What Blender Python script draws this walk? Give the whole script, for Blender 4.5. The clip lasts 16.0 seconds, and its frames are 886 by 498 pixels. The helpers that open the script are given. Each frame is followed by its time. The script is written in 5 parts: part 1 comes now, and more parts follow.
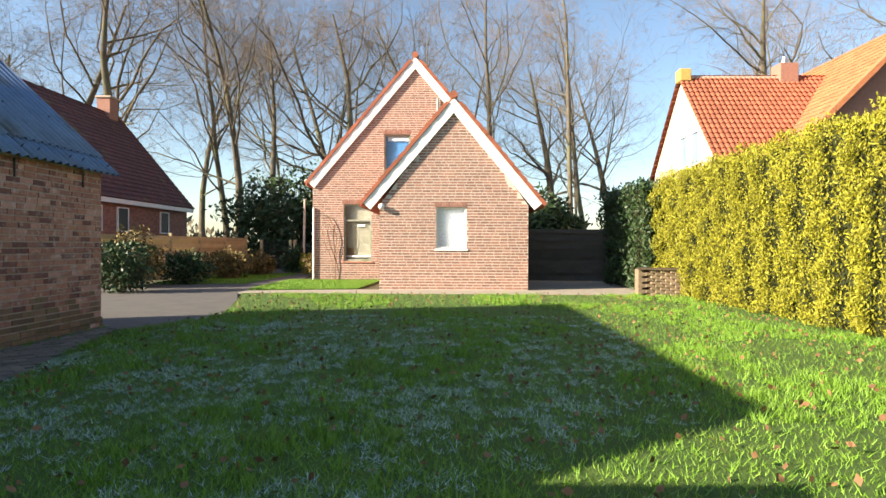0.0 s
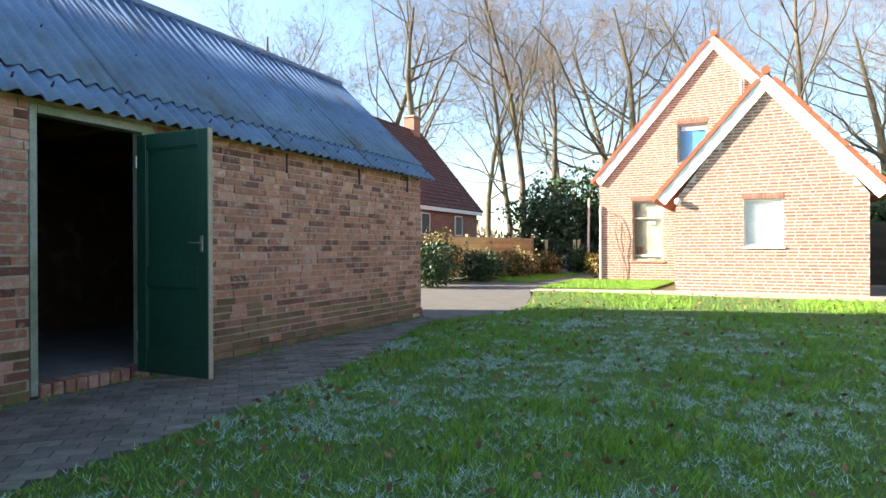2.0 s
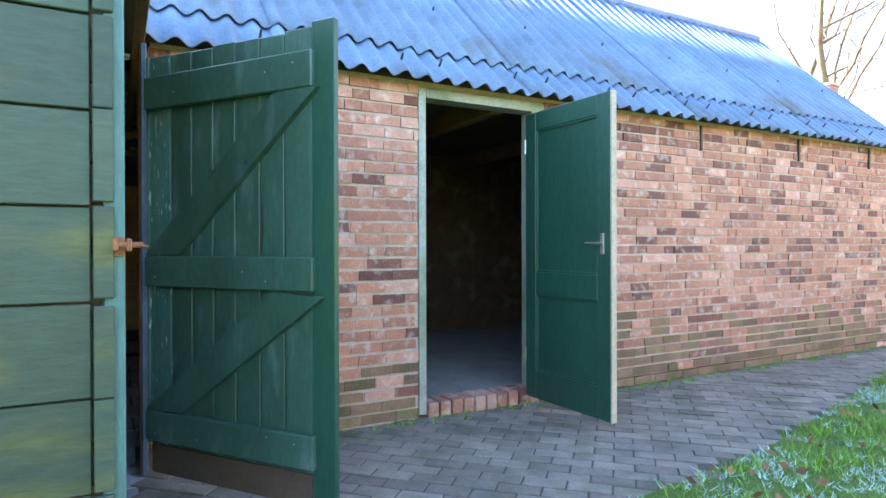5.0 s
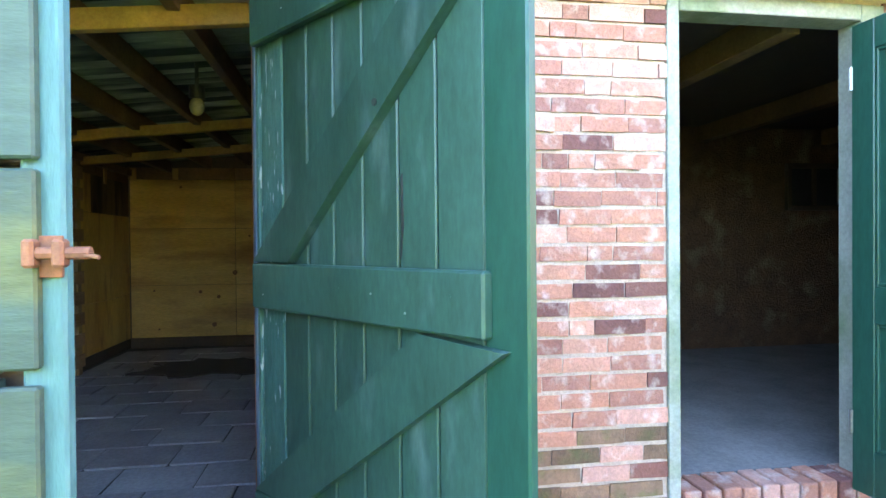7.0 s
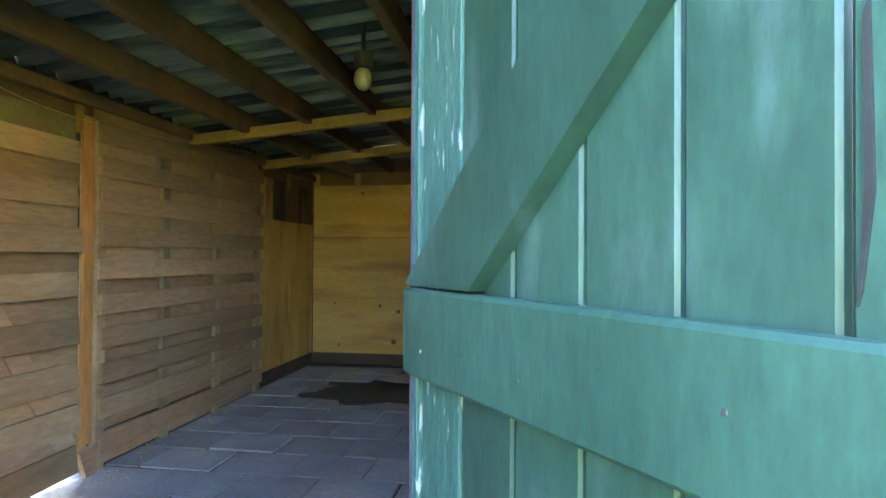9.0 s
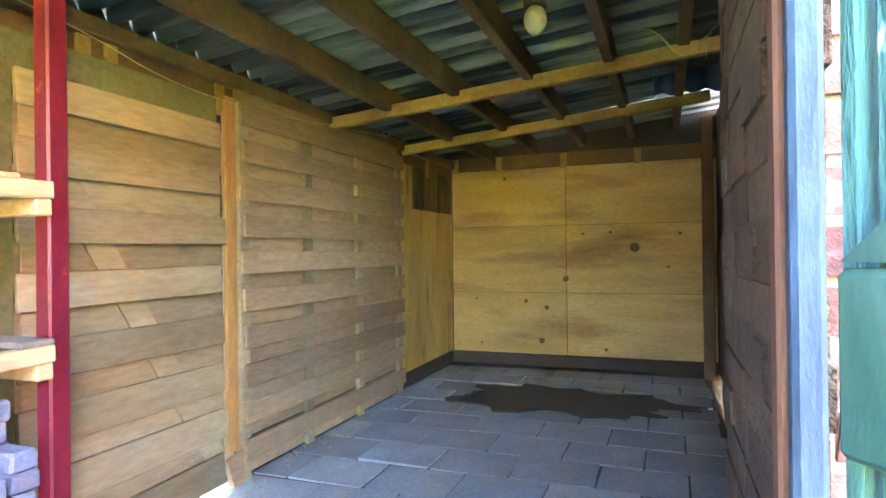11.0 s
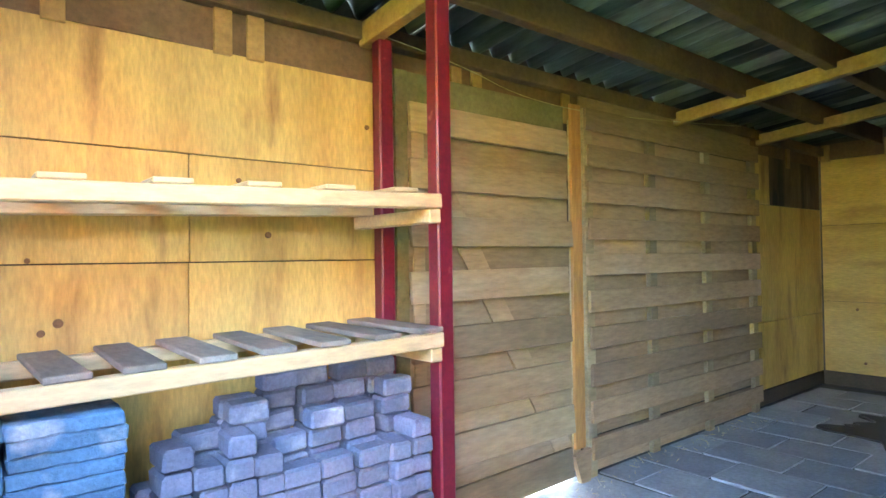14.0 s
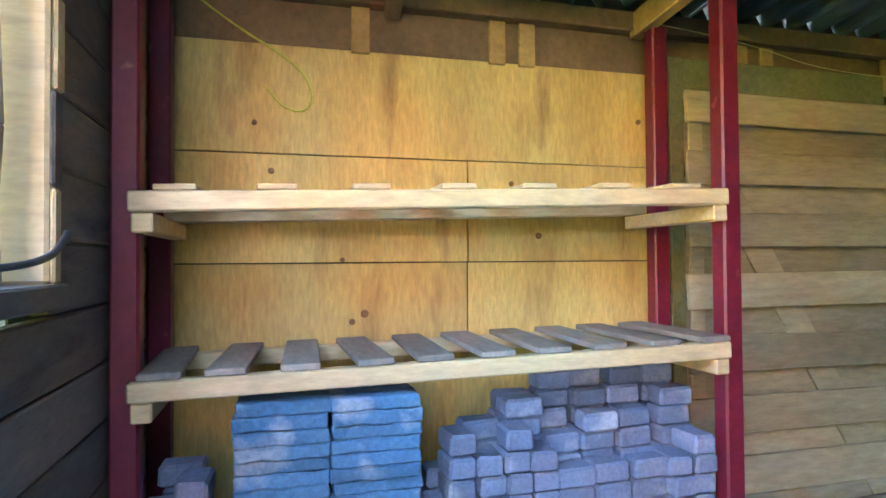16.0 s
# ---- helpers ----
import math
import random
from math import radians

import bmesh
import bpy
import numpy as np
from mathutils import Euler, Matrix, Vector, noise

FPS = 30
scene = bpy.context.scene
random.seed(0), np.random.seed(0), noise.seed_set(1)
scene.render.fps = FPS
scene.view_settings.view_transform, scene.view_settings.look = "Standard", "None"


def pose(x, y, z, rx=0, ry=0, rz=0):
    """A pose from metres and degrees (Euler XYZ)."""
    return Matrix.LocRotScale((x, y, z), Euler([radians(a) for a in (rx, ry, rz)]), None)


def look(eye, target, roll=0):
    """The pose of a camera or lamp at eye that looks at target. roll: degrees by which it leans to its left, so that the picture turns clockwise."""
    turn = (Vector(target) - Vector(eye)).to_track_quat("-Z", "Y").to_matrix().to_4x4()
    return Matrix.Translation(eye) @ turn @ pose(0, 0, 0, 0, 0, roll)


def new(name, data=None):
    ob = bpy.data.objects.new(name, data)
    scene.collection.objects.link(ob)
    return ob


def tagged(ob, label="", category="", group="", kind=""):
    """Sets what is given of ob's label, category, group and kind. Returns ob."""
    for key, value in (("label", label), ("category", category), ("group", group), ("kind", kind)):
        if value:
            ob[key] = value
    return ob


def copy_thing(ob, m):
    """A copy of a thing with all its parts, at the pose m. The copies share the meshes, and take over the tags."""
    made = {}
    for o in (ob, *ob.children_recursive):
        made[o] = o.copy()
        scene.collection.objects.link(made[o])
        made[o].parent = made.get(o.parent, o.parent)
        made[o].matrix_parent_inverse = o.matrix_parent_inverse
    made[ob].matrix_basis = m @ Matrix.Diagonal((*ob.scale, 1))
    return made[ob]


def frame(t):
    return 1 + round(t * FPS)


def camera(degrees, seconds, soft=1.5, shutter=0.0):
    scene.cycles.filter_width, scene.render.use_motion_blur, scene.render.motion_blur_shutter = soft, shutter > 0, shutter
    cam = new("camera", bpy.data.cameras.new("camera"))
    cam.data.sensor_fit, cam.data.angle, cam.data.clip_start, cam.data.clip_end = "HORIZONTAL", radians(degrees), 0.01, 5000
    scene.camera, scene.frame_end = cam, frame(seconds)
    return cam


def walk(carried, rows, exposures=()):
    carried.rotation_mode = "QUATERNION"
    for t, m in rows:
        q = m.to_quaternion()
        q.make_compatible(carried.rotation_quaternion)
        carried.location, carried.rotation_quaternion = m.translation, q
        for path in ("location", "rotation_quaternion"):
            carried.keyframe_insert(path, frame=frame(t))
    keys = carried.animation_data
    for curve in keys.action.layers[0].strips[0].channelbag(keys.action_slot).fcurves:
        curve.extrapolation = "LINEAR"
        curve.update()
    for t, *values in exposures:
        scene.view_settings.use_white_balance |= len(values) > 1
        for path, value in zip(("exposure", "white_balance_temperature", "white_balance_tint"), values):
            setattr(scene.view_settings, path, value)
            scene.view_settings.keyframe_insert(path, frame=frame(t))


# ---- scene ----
cam = camera(73.0, 16.0)
PATH = [
    (0, (5.107, -8.655, 1.184), (5.079, -6.655, 1.175), 0.2),
    (0.5, (5.012, -8.621, 1.124), (4.723, -6.642, 1.123), -0.0),
    (1, (4.907, -8.615, 1.159), (4.382, -6.685, 1.151), 0.0),
    (1.5, (4.824, -8.59, 1.136), (4.096, -6.727, 1.129), -0.2),
    (2, (4.711, -8.53, 1.117), (3.81, -6.744, 1.112), -0.2),
    (2.5, (4.611, -8.485, 1.118), (3.548, -6.791, 1.113), -0.3),
    (3, (4.457, -8.329, 1.11), (3.173, -6.796, 1.099), -0.2),
    (3.5, (4.303, -8.144, 1.115), (2.821, -6.801, 1.103), -0.3),
    (4, (4.072, -7.972, 1.132), (2.459, -6.79, 1.119), -0.2),
    (4.5, (3.803, -7.826, 1.143), (2.116, -6.752, 1.129), -0.2),
    (4.7, (3.708, -7.781, 1.143), (1.996, -6.747, 1.131), -0.2),
    (6.8, (2.501, -7.328, 1.157), (0.531, -6.985, 1.138), -0.3),
    (7, (2.36, -7.286, 1.16), (0.383, -6.982, 1.139), -0.5),
    (7.5, (2.093, -7.255, 1.162), (0.097, -7.129, 1.142), -0.7),
    (8, (1.803, -7.274, 1.15), (-0.195, -7.34, 1.143), -0.3),
    (8.2, (1.692, -7.29, 1.154), (-0.304, -7.413, 1.158), -0.0),
    (10.5, (0.958, -7.644, 1.137), (-0.956, -8.224, 1.144), -0.7),
    (11, (0.879, -7.725, 1.117), (-0.996, -8.421, 1.123), -0.7),
    (11.5, (0.864, -7.746, 1.111), (-0.963, -8.56, 1.121), -0.7),
    (12, (0.86, -7.753, 1.111), (-0.921, -8.661, 1.126), -0.7),
    (12.5, (0.865, -7.76, 1.112), (-0.862, -8.769, 1.13), -0.8),
    (13, (0.88, -7.768, 1.106), (-0.723, -8.964, 1.131), -0.9),
    (13.5, (0.9, -7.775, 1.111), (-0.529, -9.174, 1.139), -0.8),
    (14, (0.922, -7.787, 1.111), (-0.334, -9.343, 1.143), -0.8),
    (14.5, (0.933, -7.802, 1.118), (-0.149, -9.484, 1.149), -0.7),
    (15, (0.949, -7.816, 1.119), (0.06, -9.608, 1.153), -0.6),
    (15.5, (0.964, -7.823, 1.114), (0.269, -9.698, 1.154), -0.5),
    (16, (0.957, -7.818, 1.113), (0.448, -9.752, 1.154), -0.4),
]
EXPO = [(0, 1.62, 7100, 10), (1.5, 2.2, 6900, 8), (2.5, 2.7, 6800, 9), (3.5, 3.45, 6800, 11), (4.7, 4.15, 6700, 13), (7.0, 5.45, 6500, 18), (8.2, 6.1, 6500, 19), (10.4, 7.5, 6550, 23), (12.0, 8.2, 6400, 19), (14.0, 7.4, 6150, 15), (16.0, 6.9, 5900, 12)]
walk(cam, [(t, look(eye, target, roll)) for t, eye, target, roll in PATH], EXPO)

# ---- light ----
SUN_DIR = Vector((-9.1, -3.4, 4.05)).normalized()
world = bpy.data.worlds.new("world")
scene.world = world
world.use_nodes = True
wn = world.node_tree.nodes
sky = wn.new("ShaderNodeTexSky")
sky.sky_type, sky.sun_disc = "NISHITA", False
sky.sun_elevation = math.asin(SUN_DIR.z)
sky.sun_rotation = math.atan2(SUN_DIR.x, SUN_DIR.y)
sky.air_density, sky.dust_density, sky.ozone_density = 1.0, 0.7, 2.5
world.node_tree.links.new(sky.outputs[0], wn["Background"].inputs[0])
wn["Background"].inputs[1].default_value = 0.085
sun = new("sun", bpy.data.lights.new("sun", "SUN"))
sun.data.energy, sun.data.angle, sun.data.color = 5.0, radians(0.55), (1.0, 0.9, 0.76)
sun.matrix_world = look(SUN_DIR * 60, (0, 0, 0))


# ---- materials ----
def mat(name, a, b, rough=0.8, scale=6.0, fine=60.0, bump=0.3, dist=0.01, per=0.0, metal=0.0, stain=None,
        stain_scale=1.2, stain_at=(0.5, 0.7), stretch=(1, 1, 1), local=False, spec=0.4, tones=()):
    """Two-tone noise material with fine bump; per: value change from piece to piece; stain: a third colour in patches."""
    m = bpy.data.materials.new(name)
    m.use_nodes = True
    nt = m.node_tree
    n, l = nt.nodes, nt.links
    bs = n["Principled BSDF"]
    tc = n.new("ShaderNodeTexCoord")
    mp = n.new("ShaderNodeMapping")
    mp.inputs["Scale"].default_value = stretch
    l.new(tc.outputs["Object"] if local else n.new("ShaderNodeNewGeometry").outputs["Position"], mp.inputs[0])
    oi, ge = n.new("ShaderNodeObjectInfo"), n.new("ShaderNodeNewGeometry")
    add = n.new("ShaderNodeMath")
    add.operation = "ADD"
    l.new(oi.outputs["Random"], add.inputs[0])
    l.new(ge.outputs["Random Per Island"], add.inputs[1])
    fr = n.new("ShaderNodeMath")
    fr.operation = "FRACT"
    l.new(add.outputs[0], fr.inputs[0])
    off = n.new("ShaderNodeVectorMath")
    off.operation = "MULTIPLY_ADD"
    l.new(fr.outputs[0], off.inputs[0])
    off.inputs[1].default_value = (37, 53, 71) if per else (0, 0, 0)
    l.new(mp.outputs[0], off.inputs[2])

    def noise_tex(s, detail, rough_):
        t = n.new("ShaderNodeTexNoise")
        t.inputs["Scale"].default_value, t.inputs["Detail"].default_value, t.inputs["Roughness"].default_value = s, detail, rough_
        l.new(off.outputs[0], t.inputs["Vector"])
        return t.outputs["Fac"]

    def ramp(src, lo, hi):
        r = n.new("ShaderNodeMapRange")
        r.inputs[1].default_value, r.inputs[2].default_value = lo, hi
        l.new(src, r.inputs[0])
        return r.outputs[0]

    def mix(fac, c1, c2):
        x = n.new("ShaderNodeMix")
        x.data_type = "RGBA"
        for socket, v in ((x.inputs[0], fac), (x.inputs[6], c1), (x.inputs[7], c2)):
            if isinstance(v, tuple):
                socket.default_value = (*v, 1)
            else:
                l.new(v, socket)
        return x.outputs[2]

    big, small = noise_tex(scale, 5, 0.6), noise_tex(fine, 4, 0.7)
    col = mix(ramp(big, 0.32, 0.68), a, b)
    if tones:
        cr = n.new("ShaderNodeValToRGB")
        el = cr.color_ramp.elements
        while len(el) < len(tones):
            el.new(0.5)
        for e_, (p_, c_) in zip(el, tones):
            e_.position, e_.color = p_, (*c_, 1)
        l.new(fr.outputs[0], cr.inputs[0])
        mu = n.new("ShaderNodeMix")
        mu.data_type, mu.blend_type = "RGBA", "MULTIPLY"
        mu.inputs[0].default_value = 1.0
        l.new(col, mu.inputs[6])
        l.new(cr.outputs[0], mu.inputs[7])
        col = mu.outputs[2]
    if stain:
        st = n.new("ShaderNodeTexNoise")
        st.inputs["Scale"].default_value, st.inputs["Detail"].default_value = stain_scale, 7
        l.new(mp.outputs[0], st.inputs["Vector"])
        col = mix(ramp(st.outputs["Fac"], *stain_at), col, stain)
    hsv = n.new("ShaderNodeHueSaturation")
    l.new(col, hsv.inputs["Color"])
    val = n.new("ShaderNodeMath")
    val.operation = "MULTIPLY_ADD"
    l.new(fr.outputs[0], val.inputs[0])
    val.inputs[1].default_value, val.inputs[2].default_value = per, 1 - per / 2
    grain = n.new("ShaderNodeMath")
    grain.operation = "MULTIPLY"
    gr = n.new("ShaderNodeMapRange")
    gr.inputs[3].default_value, gr.inputs[4].default_value = 0.5, 1.5
    l.new(small, gr.inputs[0])
    l.new(val.outputs[0], grain.inputs[0])
    l.new(gr.outputs[0], grain.inputs[1])
    l.new(grain.outputs[0], hsv.inputs["Value"])
    l.new(hsv.outputs[0], bs.inputs["Base Color"])
    rr = n.new("ShaderNodeMapRange")
    rr.inputs[3].default_value, rr.inputs[4].default_value = max(0.02, rough - 0.12), min(1, rough + 0.12)
    l.new(big, rr.inputs[0])
    l.new(rr.outputs[0], bs.inputs["Roughness"])
    bs.inputs["Metallic"].default_value = metal
    bs.inputs["Specular IOR Level"].default_value = spec
    if bump:
        bp = n.new("ShaderNodeBump")
        bp.inputs["Strength"].default_value, bp.inputs["Distance"].default_value = bump, dist
        l.new(small, bp.inputs["Height"])
        l.new(bp.outputs[0], bs.inputs["Normal"])
    return m


def glass(name, tint=(0.9, 0.95, 1), rough=0.02):
    m = bpy.data.materials.new(name)
    m.use_nodes = True
    b = m.node_tree.nodes["Principled BSDF"]
    b.inputs["Base Color"].default_value = (*tint, 1)
    b.inputs["Roughness"].default_value = rough
    b.inputs["Transmission Weight"].default_value = 1.0
    return m


M_BRICK = mat("old_brick", (0.40, 0.17, 0.12), (0.30, 0.135, 0.10), 0.88, 9, 70, 0.7, 0.010, per=0.3, stain=(0.55, 0.44, 0.38), stain_scale=13, stain_at=(0.53, 0.76), tones=((0.0, (0.46, 0.42, 0.5)), (0.10, (0.62, 0.58, 0.62)), (0.2, (1, 1, 1)), (0.8, (1.12, 1.15, 1.05)), (0.95, (1.3, 1.6, 1.7))))
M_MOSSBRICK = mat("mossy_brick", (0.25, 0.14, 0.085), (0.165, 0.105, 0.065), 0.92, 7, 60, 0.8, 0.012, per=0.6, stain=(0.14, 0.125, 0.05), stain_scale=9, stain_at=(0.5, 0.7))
# Much darker brown than M_BRICK, with paler patches.
M_DARKBRICK = mat("dark_old_brick", (0.15, 0.08, 0.04), (0.085, 0.05, 0.03), 0.92, 6, 45, 1.0, 0.02, per=0.4, stain=(0.20, 0.15, 0.085), stain_scale=4, stain_at=(0.54, 0.7))
M_MORTAR = mat("lime_mortar", (0.50, 0.40, 0.325), (0.38, 0.295, 0.235), 0.95, 5, 90, 0.7, 0.008)
M_HBRICK = mat("house_brick", (0.33, 0.165, 0.12), (0.25, 0.13, 0.098), 0.85, 9, 50, 0.3, 0.004, per=0.5)
M_HMORTAR = mat("pale_mortar", (0.60, 0.54, 0.47), (0.50, 0.45, 0.385), 0.95, 5, 60, 0.3)
# Grey sheet with the reflected blue of the sky mixed into its colour.
M_ROOF = mat("fibre_cement", (0.125, 0.20, 0.33), (0.085, 0.135, 0.225), 0.55, 3, 50, 0.3, 0.004, per=0.25, stain=(0.07, 0.075, 0.07), stain_scale=1.6, stain_at=(0.55, 0.8))
# Dark streaks along y paint the corrugations' shade bands, with some dirt.
M_ROOFIN = mat("mossy_shade_streaked_cement", (0.38, 0.39, 0.30), (0.26, 0.28, 0.20), 0.7, 3, 40, 0.3, 0.004, per=0.2, stain=(0.045, 0.05, 0.045), stain_scale=2.6, stain_at=(0.46, 0.6), stretch=(3.0, 0.22, 1))
M_GREEN = mat("green_paint", (0.012, 0.056, 0.037), (0.016, 0.073, 0.049), 0.38, 3, 45, 0.25, 0.004, stretch=(1, 1, 0.25))
M_GREENOLD = mat("worn_green_paint", (0.022, 0.060, 0.043), (0.032, 0.086, 0.064), 0.48, 5, 55, 0.3, 0.003, per=0.3, stretch=(1, 1, 0.3), stain=(0.075, 0.13, 0.12), stain_scale=9, stain_at=(0.56, 0.72))
M_FLAKED = mat("flaked_paint_wood", (0.03, 0.10, 0.08), (0.05, 0.13, 0.11), 0.7, 9, 60, 0.8, 0.010, stretch=(1, 1, 0.22), stain=(0.30, 0.36, 0.36), stain_scale=46, stain_at=(0.61, 0.65))
M_BOARDGREEN = mat("weathered_green_board", (0.036, 0.062, 0.048), (0.055, 0.08, 0.056), 0.6, 2.5, 50, 0.4, 0.005, per=0.3, stretch=(1, 0.2, 1), stain=(0.15, 0.14, 0.03), stain_scale=4, stain_at=(0.5, 0.72))
M_PAVER = mat("dark_paver", (0.215, 0.18, 0.145), (0.15, 0.13, 0.11), 0.85, 9, 80, 0.6, 0.006, per=0.5, stain=(0.08, 0.085, 0.045), stain_scale=3, stain_at=(0.5, 0.75))
M_JOINT = mat("sandy_joint", (0.07, 0.065, 0.05), (0.05, 0.05, 0.04), 0.95, 8, 80, 0.6)
M_DRIVE = mat("asphalt_drive", (0.12, 0.11, 0.10), (0.085, 0.08, 0.075), 0.9, 2, 120, 0.6, 0.006)
M_SOIL = mat("lawn_soil", (0.05, 0.10, 0.018), (0.08, 0.135, 0.02), 0.95, 4, 60, 0.8, 0.02)
M_FIELD = mat("far_ground", (0.07, 0.075, 0.03), (0.09, 0.075, 0.04), 0.95, 1, 20, 0.6, 0.03)
M_SLAB = mat("concrete_flag", (0.32, 0.32, 0.33), (0.235, 0.24, 0.255), 0.62, 3, 50, 0.35, 0.004, per=0.35, stain=(0.33, 0.33, 0.32), stain_scale=3.5, stain_at=(0.6, 0.75))
M_WET = mat("damp_dark_soil", (0.02, 0.02, 0.02), (0.035, 0.032, 0.03), 0.55, 6, 60, 0.4)
M_PLY = mat("plywood", (0.64, 0.42, 0.12), (0.50, 0.30, 0.08), 0.6, 2.2, 40, 0.15, 0.002, per=0.25, stretch=(2.2, 1, 0.45), stain=(0.27, 0.13, 0.04), stain_scale=3.2, stain_at=(0.54, 0.72))
M_PLYH = mat("plywood_across", (0.64, 0.43, 0.14), (0.52, 0.32, 0.09), 0.6, 2.4, 40, 0.15, 0.002, per=0.25, stretch=(1, 0.45, 2.6), stain=(0.25, 0.13, 0.045), stain_scale=2, stain_at=(0.53, 0.78))
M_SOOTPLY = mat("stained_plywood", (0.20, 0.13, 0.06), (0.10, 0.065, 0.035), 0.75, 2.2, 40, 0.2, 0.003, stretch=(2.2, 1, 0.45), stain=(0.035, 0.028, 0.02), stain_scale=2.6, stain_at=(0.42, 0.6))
M_PANEL = mat("weathered_board", (0.38, 0.28, 0.155), (0.24, 0.17, 0.09), 0.75, 3, 50, 0.4, 0.004, per=0.5, stretch=(0.22, 1, 1), stain=(0.45, 0.40, 0.30), stain_scale=2.5, stain_at=(0.6, 0.8))
M_MOSSY = mat("mossy_post", (0.22, 0.2, 0.08), (0.17, 0.15, 0.06), 0.8, 3, 40, 0.4)
M_ORANGE = mat("raw_orange_pine", (0.52, 0.27, 0.085), (0.42, 0.20, 0.06), 0.65, 4, 40, 0.3, 0.004, stretch=(1, 1, 0.2))
M_PALLET = mat("grey_pallet_wood", (0.38, 0.245, 0.14), (0.26, 0.165, 0.092), 0.8, 3, 50, 0.4, 0.004, per=0.5, stretch=(0.22, 1, 1))
M_BEAM = mat("brown_beam", (0.22, 0.125, 0.052), (0.13, 0.073, 0.034), 0.75, 3, 40, 0.4, 0.005, per=0.2)
M_BEAMY = mat("yellow_pine_beam", (0.42, 0.25, 0.08), (0.32, 0.18, 0.055), 0.7, 4, 40, 0.3, 0.004, per=0.15)
M_PINE = mat("new_pine", (0.62, 0.43, 0.23), (0.52, 0.34, 0.16), 0.6, 4, 40, 0.2, 0.003, per=0.15, stretch=(0.25, 1, 1), stain=(0.36, 0.19, 0.07), stain_scale=9, stain_at=(0.68, 0.76))
M_GREYSLAT = mat("grey_slat", (0.30, 0.235, 0.175), (0.20, 0.155, 0.115), 0.8, 5, 60, 0.4, 0.004, per=0.3, stretch=(1, 0.25, 1))
M_RED = mat("red_painted_steel", (0.17, 0.011, 0.022), (0.125, 0.009, 0.02), 0.42, 5, 60, 0.12, 0.002, stain=(0.32, 0.10, 0.08), stain_scale=16, stain_at=(0.68, 0.76))
# Both stack colours hold a blue tint for skylight from the doorway.
M_BLOCK = mat("stacked_paver", (0.185, 0.185, 0.24), (0.135, 0.15, 0.205), 0.85, 9, 90, 0.6, 0.005, per=0.55, stain=(0.35, 0.34, 0.36), stain_scale=9, stain_at=(0.55, 0.75), local=False)
M_TILE = mat("stacked_slab", (0.085, 0.175, 0.27), (0.065, 0.135, 0.215), 0.85, 7, 90, 0.6, 0.005, per=0.3, stain=(0.32, 0.33, 0.35), stain_scale=11, stain_at=(0.55, 0.75))
M_DARKWOOD = mat("dark_old_wood", (0.06, 0.045, 0.03), (0.09, 0.06, 0.04), 0.8, 4, 50, 0.4, 0.005, per=0.3)
M_INBOARD = mat("dark_inside_board", (0.19, 0.135, 0.095), (0.11, 0.085, 0.065), 0.75, 4, 50, 0.6, 0.008, per=0.5, stretch=(1, 0.25, 1), stain=(0.03, 0.025, 0.022), stain_scale=6, stain_at=(0.56, 0.68))
M_WHITE = mat("white_paint", (0.80, 0.79, 0.76), (0.74, 0.73, 0.70), 0.45, 3, 40, 0.06, 0.002)
M_TAN = mat("grey_frame_paint", (0.33, 0.34, 0.29), (0.25, 0.27, 0.22), 0.6, 5, 50, 0.3, 0.003, stain=(0.10, 0.16, 0.06), stain_scale=2.0, stain_at=(0.5, 0.7))
M_STEEL = mat("grey_steel", (0.45, 0.45, 0.45), (0.35, 0.34, 0.33), 0.35, 8, 60, 0.1, 0.002, metal=0.9)
M_RUST = mat("rusty_iron", (0.30, 0.12, 0.06), (0.20, 0.08, 0.045), 0.75, 14, 80, 0.5, 0.003, metal=0.3)
M_REDTILE = mat("red_roof_tile", (0.34, 0.105, 0.055), (0.27, 0.085, 0.045), 0.75, 5, 40, 0.2, per=0.35)
M_ORTILE = mat("orange_roof_tile", (0.43, 0.165, 0.075), (0.36, 0.135, 0.06), 0.75, 3, 30, 0.2, per=0.3)
M_BROWNTILE = mat("dark_roof_tile", (0.14, 0.055, 0.045), (0.095, 0.045, 0.042), 0.6, 2, 30, 0.2, per=0.35, stain=(0.20, 0.17, 0.06), stain_scale=0.7, stain_at=(0.6, 0.78))
M_RENDER = mat("pale_render", (0.56, 0.44, 0.33), (0.50, 0.39, 0.29), 0.9, 1.5, 40, 0.1)
M_BARK = mat("bark", (0.15, 0.125, 0.088), (0.10, 0.085, 0.06), 0.9, 2.5, 25, 0.8, 0.03, stain=(0.16, 0.155, 0.08), stain_scale=0.5, stain_at=(0.5, 0.7))
M_TWIG = mat("twig_bark", (0.23, 0.17, 0.12), (0.16, 0.12, 0.088), 0.9, 2, 12, 0.0, per=0.4)
M_HEDGE = mat("thuja_leaf", (0.33, 0.305, 0.02), (0.20, 0.205, 0.015), 0.7, 1.6, 14, 0.0, per=0.7)
# Near-black green: the shade deep among the leaves is put into this colour.
M_HEDGESHADE = mat("thuja_inner_shade", (0.035, 0.04, 0.008), (0.022, 0.028, 0.006), 0.95, 5, 30, 0.5, 0.03)
M_EVER = mat("dark_evergreen_leaf", (0.025, 0.055, 0.018), (0.04, 0.075, 0.025), 0.5, 2, 14, 0.0, per=0.7)
M_SHRUB = mat("dry_shrub_leaf", (0.17, 0.12, 0.04), (0.12, 0.10, 0.035), 0.8, 3, 14, 0.0, per=0.6)
M_FENCE = mat("fence_board", (0.42, 0.365, 0.21), (0.33, 0.28, 0.155), 0.8, 2, 40, 0.3, per=0.3)
